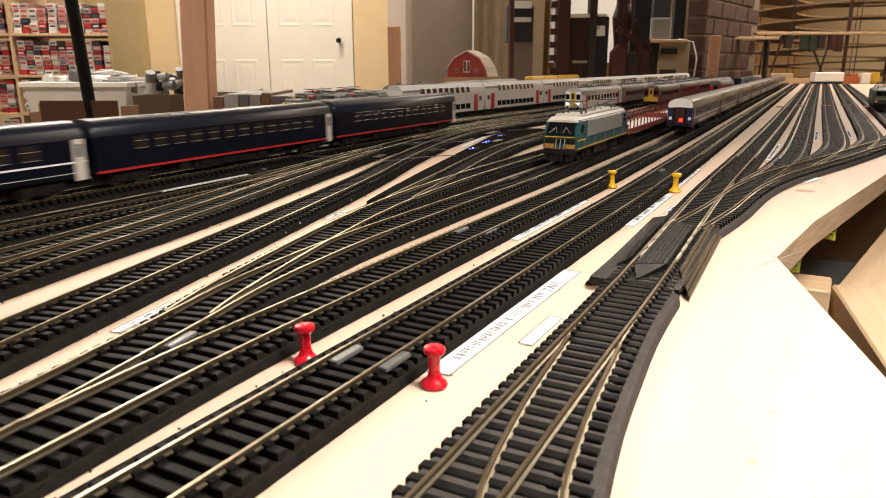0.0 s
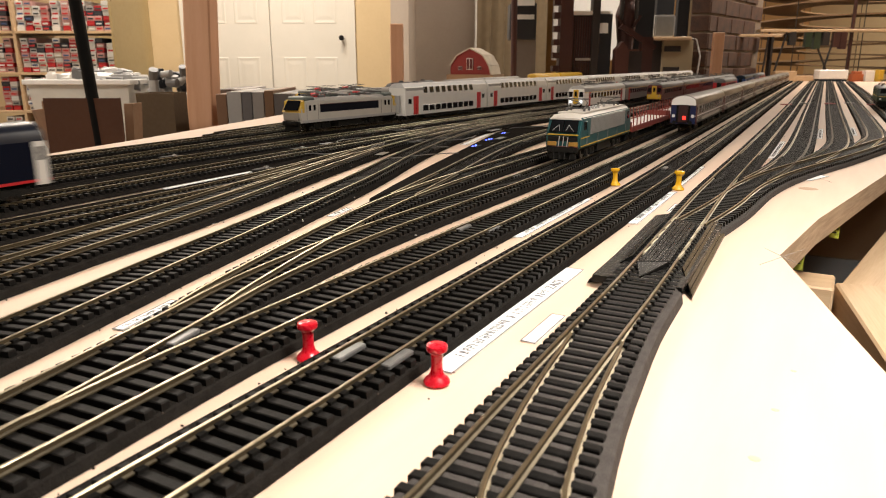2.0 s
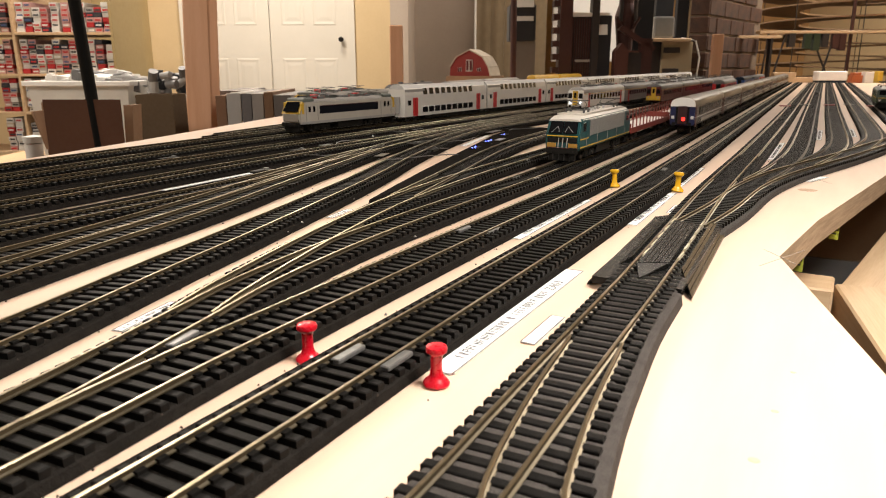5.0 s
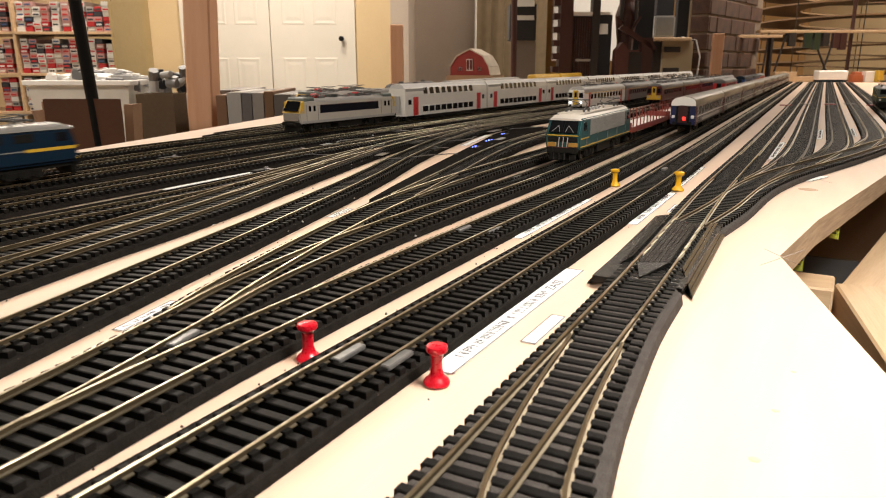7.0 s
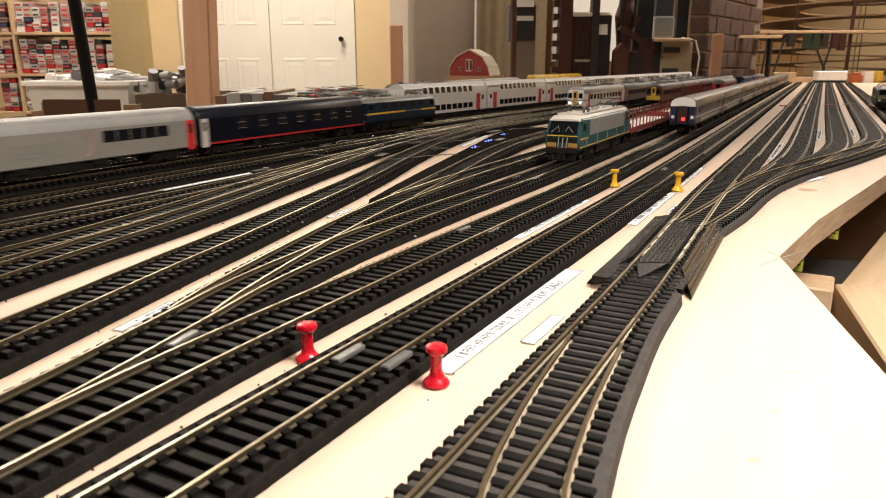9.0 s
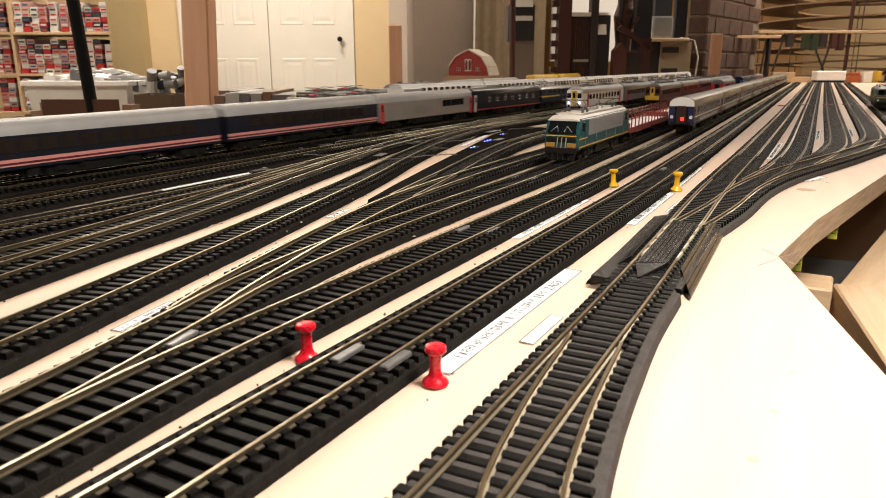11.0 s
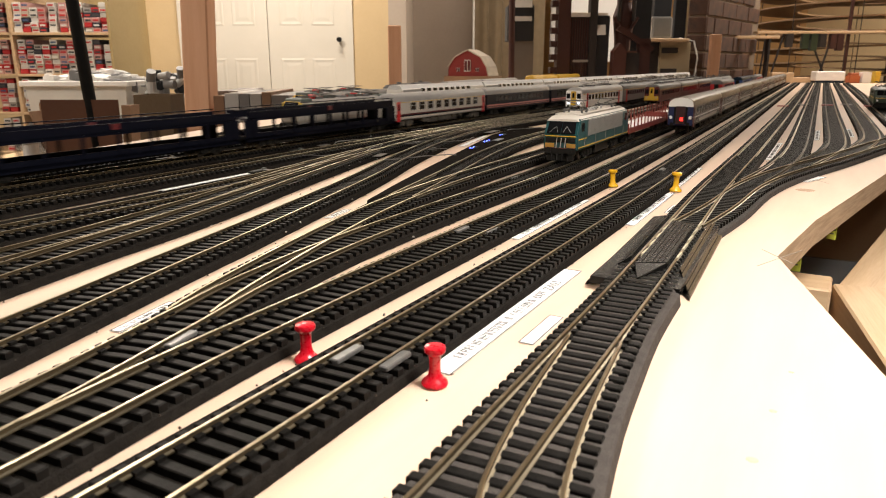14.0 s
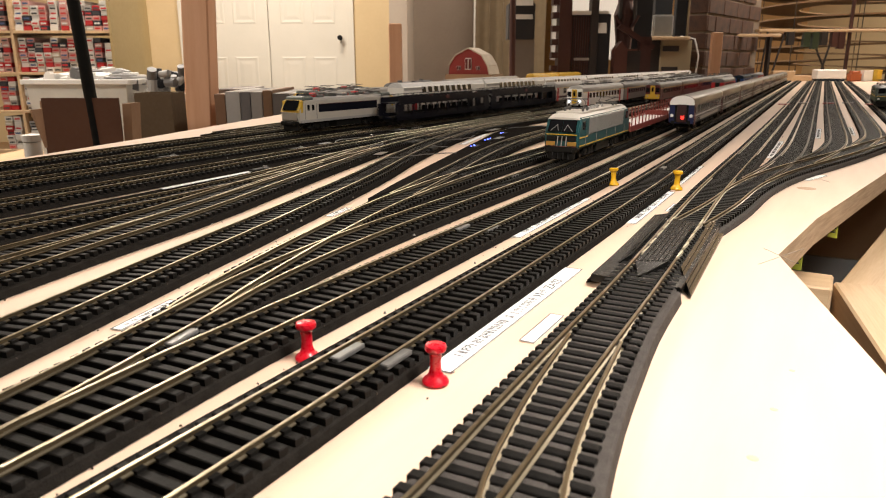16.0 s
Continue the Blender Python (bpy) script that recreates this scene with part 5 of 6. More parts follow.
beam(-0.30, 0.580, 0.0120, 0.577, 0.040, -0.130, -0.057)
beam(0.0335, 0.600, 0.148, 1.28, 0.034, -0.135, -0.064)
beam(0.0300, 0.592, 0.088, 0.27, 0.036, -0.130, -0.060)
solid("fascia_board", boxes((-0.50, 0.60, 1.30, 1.318, -0.45, -0.021)), BROWNPLY, "brown plywood board below the deck", "board", group="deck boards")
solid("fascia_board", boxes((0.155, 0.170, 0.05, 1.29, -0.30, -0.075)), BROWNPLY, "brown plywood side board beside the framing", "board", group="deck boards")


def clear_bin(x, y, w, d, h, z):
    ob = thing("storage_bin", "clear plastic storage bin under the deck", "storage bin", pose(x, y, z), "storage bins")
    t = 0.003
    part("shell", boxes((-w, w, -d, d, 0, t), (-w, -w + t, -d, d, t, h), (w - t, w, -d, d, t, h), (-w + t, w - t, -d, -d + t, t, h), (-w + t, w - t, d - t, d, t, h)), CLEARBIN, ob)
    part("rim", boxes((-w - 0.004, w + 0.004, -d - 0.004, -d, h - 0.01, h), (-w - 0.004, w + 0.004, d, d + 0.004, h - 0.01, h), (-w - 0.004, -w, -d - 0.001, d + 0.001, h - 0.01, h), (w, w + 0.004, -d - 0.001, d + 0.001, h - 0.01, h)), CLEARBIN, ob)


clear_bin(0.00, 0.98, 0.05, 0.10, 0.22, FLOOR + 0.30)
solid("under_shelf", boxes((-0.50, 0.15, 0.65, 1.29, FLOOR + 0.28, FLOOR + 0.298)), BROWNPLY, "brown plywood shelf under the deck", "shelf")
for x, y, turn in ((0.0075, 0.610, -12), (-0.0120, 0.500, -8)):
    ob = thing("price_tag", "green-yellow sticker hanging under the deck edge", "sticker", pose(x, y, -0.019, 0, 0, turn), "stickers")
    part("sheet", boxes((-0.0032, 0.0032, -0.0005, 0.0005, -0.012, 0)), TAGP, ob)
    part("print", boxes((-0.0025, 0.0025, -0.0007, -0.0005, -0.005, -0.004), (-0.0025, 0.0015, -0.0007, -0.0005, -0.008, -0.007)), INK, ob)
for x, y in ((0.40, 4.4), (-1.2, 4.4), (-1.1, 2.0), (0.30, 2.4), (-0.62, 0.0), (0.30, -0.9), (0.45, -5.3), (-0.6, -5.3), (-0.6, -2.6), (0.4, -2.6)):
    part("leg", rounded(boxes((-0.03, 0.03, -0.03, 0.03, FLOOR, -0.0185)), 0.002), BEAM, bpy.data.objects["table_deck"], "pine leg").matrix_basis = pose(x, y, 0)
PENCIL = mat("pencil_line", (0.28, 0.24, 0.2), rough=0.8)
part("pencil_mark", boxes((-0.0002, 0.0002, 0, 0.050, 0.0001, 0.0002)), PENCIL, bpy.data.objects["table_deck"]).matrix_basis = pose(-0.0265, 0.382, 0, 0, 0, -22)
part("pencil_mark", boxes((-0.0002, 0.0002, 0, 0.030, 0.0001, 0.0002)), PENCIL, bpy.data.objects["table_deck"]).matrix_basis = pose(-0.0105, 0.395, 0, 0, 0, 35)
part("pencil_mark", boxes((-0.0002, 0.0002, 0, 0.060, 0.0001, 0.0002)), PENCIL, bpy.data.objects["table_deck"]).matrix_basis = pose(0.0012, 0.690, 0, 0, 0, 30)
KNOT = mat("wood_knot", (0.30, 0.18, 0.10), (0.42, 0.28, 0.17), 0.6, scale=300)
part("knot", lathe(bmesh.new(), [(0.0075, 0.0001), (0.0050, 0.0003), (0.0005, 0.0003)], 18), KNOT, bpy.data.objects["table_deck"], "brown knot in the plywood").matrix_basis = pose(-0.0154, 0.6455, 0)

STAIN = mat("resin_stain", (0.62, 0.44, 0.20), (0.56, 0.42, 0.24), 0.5, scale=300)
for x, y, r in ((-0.0085, 0.1830, 0.0016), (-0.0030, 0.2480, 0.0010), (-0.0060, 0.2150, 0.0012)):
    part("resin_spot", lathe(bmesh.new(), [(r, 0.0001), (r * 0.6, 0.0002), (r * 0.1, 0.0002)], 12), STAIN, bpy.data.objects["table_deck"], "yellowish resin spot").matrix_basis = pose(x, y, 0)

# ---- the room ----
PLASTER = mat("tan_plaster", (0.62, 0.47, 0.27), (0.56, 0.42, 0.24), 0.8, scale=6, bump=0.2)
OLIVE = mat("olive_tan_panel", (0.40, 0.30, 0.14), (0.35, 0.26, 0.12), 0.8, scale=6, bump=0.2)
PALE = mat("pale_plaster", (0.46, 0.385, 0.315), (0.41, 0.34, 0.28), 0.8, scale=6, bump=0.2)
FARTAN = mat("far_tan_plaster", (0.41, 0.235, 0.092), (0.355, 0.20, 0.078), 0.8, scale=5, bump=0.2)
CARPET = mat("grey_floor", (0.16, 0.14, 0.12), (0.12, 0.10, 0.09), 0.9, scale=60, bump=0.4)
DOORWHITE = mat("white_door_paint", (0.68, 0.635, 0.555), (0.64, 0.60, 0.52), 0.45, scale=8)
PINE = mat("pine_post", (0.60, 0.325, 0.19), (0.70, 0.42, 0.27), 0.6, scale=10, stretch=(6, 6, 0.5), bump=0.2)
CARD = mat("brown_cardboard", (0.095, 0.035, 0.015), (0.12, 0.047, 0.021), 0.8, scale=14, bump=0.15)
CARDLIGHT = mat("light_cardboard", (0.36, 0.21, 0.12), (0.30, 0.175, 0.10), 0.8, scale=14, bump=0.15)
TUBP = mat("milky_tub_plastic", (0.80, 0.79, 0.75), (0.66, 0.64, 0.60), 0.35, scale=14, clear=0.35)
BLACKPOLE = mat("black_pole_paint", (0.006, 0.006, 0.006), (0.011, 0.010, 0.009), 0.5, scale=50, spec=0.15)
GREYKIT = mat("grey_packing_foam", (0.42, 0.42, 0.41), (0.30, 0.30, 0.30), 0.7, scale=20)
MILL = mat("mill_brown_paint", (0.060, 0.018, 0.014), (0.045, 0.014, 0.011), 0.6, scale=20)
MILLDARK = mat("mill_dark_paint", (0.020, 0.016, 0.016), (0.03, 0.022, 0.02), 0.6, scale=20)
BLUEBLACK = mat("blue_black_paint", (0.012, 0.015, 0.020), (0.02, 0.022, 0.028), 0.6, scale=20)
BRICK = mat("brown_brick", (0.082, 0.032, 0.015), (0.022, 0.009, 0.006), 0.8, scale=16, bump=0.6, contrast=0.35)
MORTAR = mat("brick_mortar", (0.19, 0.14, 0.10), (0.14, 0.105, 0.075), 0.9, scale=40)
HELIXPLY = mat("helix_plywood", (0.20, 0.12, 0.06), (0.28, 0.175, 0.095), 0.6, scale=14, bump=0.1)


def shell():
    s = dict(m=HR, kind="structure")
    solid("floor", boxes((-4.3, 3.7, -5.5, 7.6, FLOOR - 0.1, FLOOR)), CARPET, "dark grey carpeted basement floor", **s)
    solid("ceiling", boxes((-4.3, 3.7, -5.5, 7.6, CEIL, CEIL + 0.1)), DOORWHITE, "plain white ceiling", **s)
    solid("wall_north", boxes((-0.24, 3.55, 7.2, 7.35, FLOOR, CEIL)), FARTAN, "tan plastered wall at the far end", **s)
    solid("wall_south", boxes((-4.3, 3.7, -5.5, -5.35, FLOOR, CEIL)), PLASTER, "tan plastered wall", **s)
    solid("wall_east", boxes((3.55, 3.7, -5.35, 7.35, FLOOR, CEIL)), PLASTER, "tan plastered wall", **s)
    solid("wall_west", boxes((-4.3, -4.15, -5.35, 5.0, FLOOR, CEIL)), PLASTER, "tan plastered wall", **s)
    solid("wall_door", boxes((-4.3, -1.75, 5.0, 5.12, FLOOR, CEIL), (-0.63, -0.36, 5.0, 5.12, FLOOR, CEIL), (-1.75, -0.63, 5.0, 5.12, 1.37, CEIL)), PLASTER, "warm yellow plastered wall round the closet doors", **s)
    solid("wall_return", boxes((-0.36, -0.24, 5.0, 7.35, FLOOR, CEIL)), PALE, "pale plastered return wall", **s)
    solid("wall_panel", boxes((-2.27, -1.985, 4.80, 4.995, FLOOR, CEIL)), OLIVE, "olive tan boxed-in wall panel", **s)
    solid("wall_recess", boxes((-0.24, 0.66, 6.2, 6.28, FLOOR, CEIL)), PALE, "pale grey wall behind the far trains", **s)
    solid("trim_door", boxes((-1.775, -1.715, 4.985, 5.10, FLOOR, 1.40), (-1.715, -0.63, 4.985, 5.10, 1.35, 1.40), (-0.645, -0.60, 4.985, 5.10, FLOOR, 1.40)), DOORWHITE, "white painted door casing", **s)


shell()


def closet_door(r0, r1, knob):
    ob = tagged(new("door_1" if knob else "door_2"), "white painted six-panel closet door, closed", kind="structure")
    ob.matrix_basis = HR
    w = r1 - r0
    leaf = part("leaf", rounded(boxes((r0 + 0.002, r1 - 0.002, 5.02, 5.055, FLOOR + 0.01, 1.345)), 0.003), DOORWHITE, ob)
    for c in (0.30, 0.70):
        for z0, z1 in ((FLOOR + 0.20, 0.142), (0.350, 0.98), (1.04, 1.26)):
            a, b = r0 + w * (c - 0.155), r0 + w * (c + 0.155)
            bm = bmesh.new()
            loft(bm, [[(a, 5.021, z0), (b, 5.021, z0), (b, 5.021, z1), (a, 5.021, z1)], [(a + 0.012, 5.0178, z0 + 0.012), (b - 0.012, 5.0178, z0 + 0.012), (b - 0.012, 5.0178, z1 - 0.012), (a + 0.012, 5.0178, z1 - 0.012)],
                      [(a + 0.03, 5.0202, z0 + 0.03), (b - 0.03, 5.0202, z0 + 0.03), (b - 0.03, 5.0202, z1 - 0.03), (a + 0.03, 5.0202, z1 - 0.03)],
                      [(a + 0.055, 5.0184, z0 + 0.055), (b - 0.055, 5.0184, z0 + 0.055), (b - 0.055, 5.0184, z1 - 0.055), (a + 0.055, 5.0184, z1 - 0.055)]])
            part("panel", bm, DOORWHITE, leaf)
    if knob:
        bm = tube(bmesh.new(), (-0.694, 5.02, 0.262), (-0.694, 4.985, 0.262), 0.008, 12)
        tube(bm, (-0.694, 4.995, 0.262), (-0.694, 4.972, 0.262), 0.017, 16)
        part("door_knob", rounded(bm, 0.001), BLACKPOLE, ob, "dark door knob")


closet_door(-1.715, -1.181, False)
closet_door(-1.181, -0.645, True)


def posts():
    solid("support_post", rounded(boxes((-0.037, 0.037, -0.04, 0.04, -0.70, 1.75)), 0.004), PINE, "reddish pine support post with a knot", "post", room(-0.699, 2.1, 0, 0, 0, 2.6))
    solid("short_post", rounded(boxes((-0.026, 0.026, -0.02, 0.02, FLOOR, 0.252)), 0.003), PINE, "short reddish pine board standing upright", "post", room(-0.192, 3.0, 0))
    bm = tube(bmesh.new(), (-0.692, 1.5, FLOOR), (-0.7428, 1.5, 0.226), 0.0125, 14)
    tube(bm, (-0.7428, 1.5, 0.226), (-0.797, 1.5, 1.2), 0.0125, 14)
    solid("lamp_stand_pole", bm, BLACKPOLE, "black leaning metal stand pole", "pole", HR, smooth=True)
    bm = tube(bmesh.new(), (-1.03, 1.7, FLOOR), (-1.12, 1.7, 0.10), 0.012, 10)
    solid("tripod_leg", bm, DARKROOF, "dark grey metal tripod leg leaning", "tripod", HR, smooth=True)
    solid("upright_batten", rounded(boxes((-0.020, 0.020, -0.015, 0.015, 0.0005, 0.218)), 0.002), PINE, "pale pine batten standing on the deck", "batten", room(1.117, 3.0, 0))


posts()


def box_shelf():
    ob = thing("storage_shelf", "wooden shelf filled with stacked model boxes", "shelf", HR)
    r0, r1, d = -2.75, -1.53, 3.40
    for z in (-0.31, -0.125, 0.050, 0.236, 0.62):
        part("shelf_board", rounded(boxes((r0, r1, d, d + 0.34, z - 0.006, z + 0.006)), 0.001), BEAM, ob)
    for r in (r0, -1.985, r1):
        part("shelf_side", boxes((r - 0.006, r + 0.006, d, d + 0.34, FLOOR, 0.70)), OLIVE if r == r1 else BEAM, ob)
    rnd = random.Random(11)
    cols = [mat("box_" + n, c, rough=0.6, scale=30) for n, c in (("white", (0.72, 0.70, 0.67)), ("grey", (0.38, 0.36, 0.34)), ("cream", (0.52, 0.45, 0.36)), ("red", (0.42, 0.015, 0.02)), ("dark", (0.03, 0.03, 0.045)), ("rose", (0.55, 0.30, 0.28)))]
    labs = [mat("boxlabel_" + n, c, rough=0.6, scale=30) for n, c in (("white", (0.68, 0.67, 0.64)), ("red", (0.50, 0.03, 0.03)), ("blue", (0.06, 0.10, 0.22)), ("dark", (0.05, 0.05, 0.05)))]
    lw, lh = 0.035, 0.0215
    meshes = {}
    for i, c in enumerate(cols):
        meshes[i] = mesh_of("model_box", rounded(boxes((-lw / 2, lw / 2, 0, 0.26, 0, lh)), 0.0012), c)
    lmesh = [mesh_of("label", boxes((-lw * 0.36, lw * 0.36, -0.0008, 0.0006, lh * 0.28, lh * 0.62)), c) for c in labs]
    for z0, z1 in ((-0.3035, -0.135), (-0.119, 0.040), (0.0565, 0.225), (0.2425, 0.40)):
        n = int((z1 - z0) / (lh + 0.0012))
        r = -2.09
        while r < -1.56:
            bias = rnd.random()
            if -1.995 < r + lw and r < -1.975:
                r = -1.974
            for k in range(n - (rnd.random() < 0.3)):
                c = rnd.choices(range(6), (6, 2.5, 1.5, 3.0, 1.5, 4.0))[0] if bias < 0.6 else (0 if bias < 0.75 else rnd.choice((3, 5, 5, 4)))
                m = room(r + lw / 2 + rnd.uniform(-0.001, 0.001), d + 0.015 + rnd.uniform(0, 0.012), z0 + k * (lh + 0.0006))
                b = tagged(new("model_box", meshes[c]), "narrow cardboard model box stacked on the shelf", "box", "model boxes on the shelf")
                b.matrix_basis = m
                shared("label", lmesh[rnd.choices(range(4), (2, 2.5, 1, 1.5))[0]], b, Matrix())
            r += lw + 0.003 + (0.010 if rnd.random() < 0.2 else 0)


box_shelf()


def clutter():
    st = thing("side_table", "low wooden side table behind the deck", "table", HR)
    part("top", rounded(boxes((-1.75, -0.84, 2.35, 3.0, -0.270, -0.250)), 0.003), BEAM, st)
    for r in (-1.72, -0.87):
        for d in (2.38, 2.97):
            part("leg", boxes((r - 0.02, r + 0.02, d - 0.02, d + 0.02, FLOOR, -0.270)), BEAM, st)
    tub = thing("plastic_tub", "milky plastic storage tub with white rim, full of grey parts", "storage tub", room(-1.30, 2.72, -0.249))
    w0, w1, d0, d1, h = 0.156, 0.180, 0.13, 0.15, 0.285
    bm = bmesh.new()
    rings = [[(-w0, -d0, 0), (w0, -d0, 0), (w0, d0, 0), (-w0, d0, 0)], [(-w1, -d1, h), (w1, -d1, h), (w1, d1, h), (-w1, d1, h)],
             [(-w1 + 0.004, -d1 + 0.004, h), (w1 - 0.004, -d1 + 0.004, h), (w1 - 0.004, d1 - 0.004, h), (-w1 + 0.004, d1 - 0.004, h)],
             [(-w0 + 0.004, -d0 + 0.004, 0.004), (w0 - 0.004, -d0 + 0.004, 0.004), (w0 - 0.004, d0 - 0.004, 0.004), (-w0 + 0.004, d0 - 0.004, 0.004)]]
    part("shell", loft(bm, rings), TUBP, tub)
    part("rim", rounded(boxes((-w1 - 0.012, w1 + 0.012, -d1 - 0.012, -d1 + 0.004, h - 0.012, h + 0.006), (-w1 - 0.012, w1 + 0.012, d1 - 0.004, d1 + 0.012, h - 0.012, h + 0.006),
                        (-w1 - 0.012, -w1 + 0.004, -d1 + 0.005, d1 - 0.005, h - 0.012, h + 0.006), (w1 - 0.004, w1 + 0.012, -d1 + 0.005, d1 - 0.005, h - 0.012, h + 0.006)), 0.002), WHITEP, tub, "white rim")
    rnd = random.Random(21)
    for k in range(26):
        sx, sy, sz = rnd.uniform(0.02, 0.075), rnd.uniform(0.02, 0.06), rnd.uniform(0.006, 0.022)
        r, d = -1.30 + rnd.uniform(-0.13, 0.13), 2.72 + rnd.uniform(-0.09, 0.09)
        z = 0.020 + 0.05 * rnd.random() * (1 - abs(r + 1.30) / 0.2)
        bm = rounded(boxes((-sx, sx, -sy, sy, -sz, sz), (-sx * 0.7, sx * 0.2, -sy * 1.02, -sy * 0.6, -sz, sz * 1.4)), 0.002)
        solid("packing_tray", bm, rnd.choice((GREYKIT, GREYKIT, WHITEP, CREAM, DARKROOF)), "grey moulded kit tray lying in the tub", "kit tray", room(r, d, z, rnd.uniform(-40, 40), rnd.uniform(-14, 14), rnd.uniform(-14, 14)), "kit trays")
    bx = thing("parts_box", "pale open box of grey and black wired parts", "box", room(-1.00, 2.70, -0.249))
    part("shell", rounded(boxes((-0.085, 0.085, -0.1, 0.1, 0, 0.235)), 0.004), GREYKIT, bx)
    for k in range(26):
        bm = tube(bmesh.new(), (0, 0, -0.02), (0, 0, 0.02), 0.012 + 0.006 * rnd.random(), 10)
        solid("spool", bm, rnd.choice((DARKROOF, BLUEBLACK, GREYKIT, GREYKIT)), "small dark wire spool in the parts box", "spool", room(-1.00 + rnd.uniform(-0.07, 0.07), 2.64 + rnd.uniform(-0.04, 0.08), 0.00 + rnd.uniform(-0.003, 0.072), rnd.uniform(0, 90), rnd.uniform(0, 90)), "wire spools")

    def carton(r0, r1, d0, d1, top, flap, material, label, flaps=True):
        ob = thing("cardboard_carton", label, "carton", HR, "cartons behind the deck")
        t = 0.004
        part("body", boxes((r0, r1, d0, d0 + t, FLOOR, top), (r0, r1, d1 - t, d1, FLOOR, top), (r0, r0 + t, d0 + t, d1 - t, FLOOR, top), (r1 - t, r1, d0 + t, d1 - t, FLOOR, top), (r0, r1, d0, d1, FLOOR, FLOOR + t)), material, ob)
        if flaps:
            part("front_flap", boxes((r0 + 0.008, r1 - 0.010, d0 - 0.010, d0 - 0.006, top - 0.01, flap)), material, ob)
            bm = bmesh.new()
            loft(bm, [[(r1 - 0.014, d0 + 0.005, top), (r1, d0 + 0.05, top), (r1 + 0.003, d0 + 0.05, top), (r1 + 0.003, d0 + 0.005, top)], [(r1 - 0.010, d0 + 0.005, flap - 0.012), (r1 + 0.006, d0 + 0.05, flap - 0.012), (r1 + 0.009, d0 + 0.05, flap - 0.012), (r1 + 0.009, d0 + 0.005, flap - 0.012)]])
            part("side_flap", bm, CARDLIGHT, ob)
            bm = bmesh.new()
            loft(bm, [[(r0, d0, top), (r0, d1, top), (r0 - 0.003, d1, top), (r0 - 0.003, d0, top)], [(r0 - 0.022, d0, flap - 0.025), (r0 - 0.022, d1, flap - 0.025), (r0 - 0.025, d1, flap - 0.025), (r0 - 0.025, d0, flap - 0.025)]])
            part("side_flap", bm, CARDLIGHT, ob)
            part("back_flap", boxes((r0 - 0.06, r1 - 0.125, d1 + 0.006, d1 + 0.010, top - 0.01, flap - 0.012)), CARDLIGHT, ob)

    carton(-0.838, -0.660, 1.50, 1.60, -0.075, 0.029, CARD, "open dark brown cardboard carton with raised flaps")
    carton(-0.812, -0.714, 1.90, 2.00, 0.022, 0.03, mat("olive_cardboard", (0.11, 0.07, 0.035), rough=0.8, scale=14), "olive brown cardboard carton, closed", False)
    shades = [(0.14, 0.12, 0.11), (0.34, 0.31, 0.29), (0.22, 0.12, 0.07), (0.42, 0.40, 0.38), (0.15, 0.14, 0.14), (0.30, 0.27, 0.25), (0.20, 0.11, 0.06)]
    r = -0.690
    for k, c in enumerate(shades + shades[:2]):
        w = (0.045, 0.030, 0.028, 0.038, 0.026, 0.03, 0.024)[k % 7]
        solid("picture_board", rounded(boxes((0, w, 0, 0.30, FLOOR, 0.018 + 0.010 * rnd.random())), 0.001), mat("board_cover", c, rough=0.5, scale=12), "upright boxed board standing in a row on the floor", "board", room(r, 1.93 + (0.26 if -0.78 < r + w and r < -0.63 else 0), 0, 0), "upright boards")
        r += w + 0.002
    cup = thing("plastic_cup", "small white plastic pot with lid", "pot", room(-1.04, 1.80, FLOOR))
    part("pot", lathe(bmesh.new(), [(0.015, 0), (0.019, 0.002), (0.021, 0.585), (0.005, 0.586)], 20), WHITEP, cup, "", True)
    part("lid", lathe(bmesh.new(), [(0.022, 0.587), (0.024, 0.603), (0.005, 0.606)], 20), WHITEP, cup)


clutter()


def barn():
    ob = thing("model_barn", "red model barn with pale gambrel roof and white window", "model building", room(0.085, 2.4, 0.062, -22) @ Matrix.Scale(0.93, 4), "model buildings")
    out = [(-0.074, 0), (0.078, 0), (0.070, 0.030), (0.048, 0.064), (0.0, 0.088), (-0.048, 0.064), (-0.072, 0.030)]
    red = mat("barn_red", (0.26, 0.022, 0.018), (0.20, 0.018, 0.015), 0.6, scale=30, stretch=(8, 1, 1))
    part("wall", prism(bmesh.new(), out, 0, 0.10), red, ob)
    roofm = mat("barn_roof", (0.62, 0.55, 0.45), (0.42, 0.36, 0.29), 0.7, scale=30)
    for a, b in zip(out[1:], out[2:]):
        (x0, z0), (x1, z1) = a, b
        n = Vector((z0 - z1, 0, x1 - x0)).normalized() * -0.004
        bm = bmesh.new()
        loft(bm, [[(x0, y, z0), (x1, y, z1), (x1 + n.x, y, z1 + n.z), (x0 + n.x, y, z0 + n.z)] for y in (-0.006, 0.106)])
        part("roof_slope", bm, roofm, ob)
        if len(ob.children) > 5:
            break
    for x, z, w, h in ((0, 0.036, 0.012, 0.020), (-0.036, 0.022, 0.007, 0.006), (0.036, 0.022, 0.007, 0.006)):
        q = part("window", boxes((x - w, x + w, -0.003, 0.001, z - h, z + h)), CREAM, ob, "pale window frame")
        for s in (-0.5, 0.5):
            part("pane", boxes((x + s * w - w * 0.36, x + s * w + w * 0.36, -0.0045, -0.002, z - h * 0.85, z + h * 0.85)), MAROON, q)
    solid("barn_stand", boxes((-0.078, 0.084, -0.012, 0.112, 0, 0.0615)), BROWNPLY, "brown wooden block under the model barn", "block", room(0.085, 2.4, 0.0004, -22))


barn()


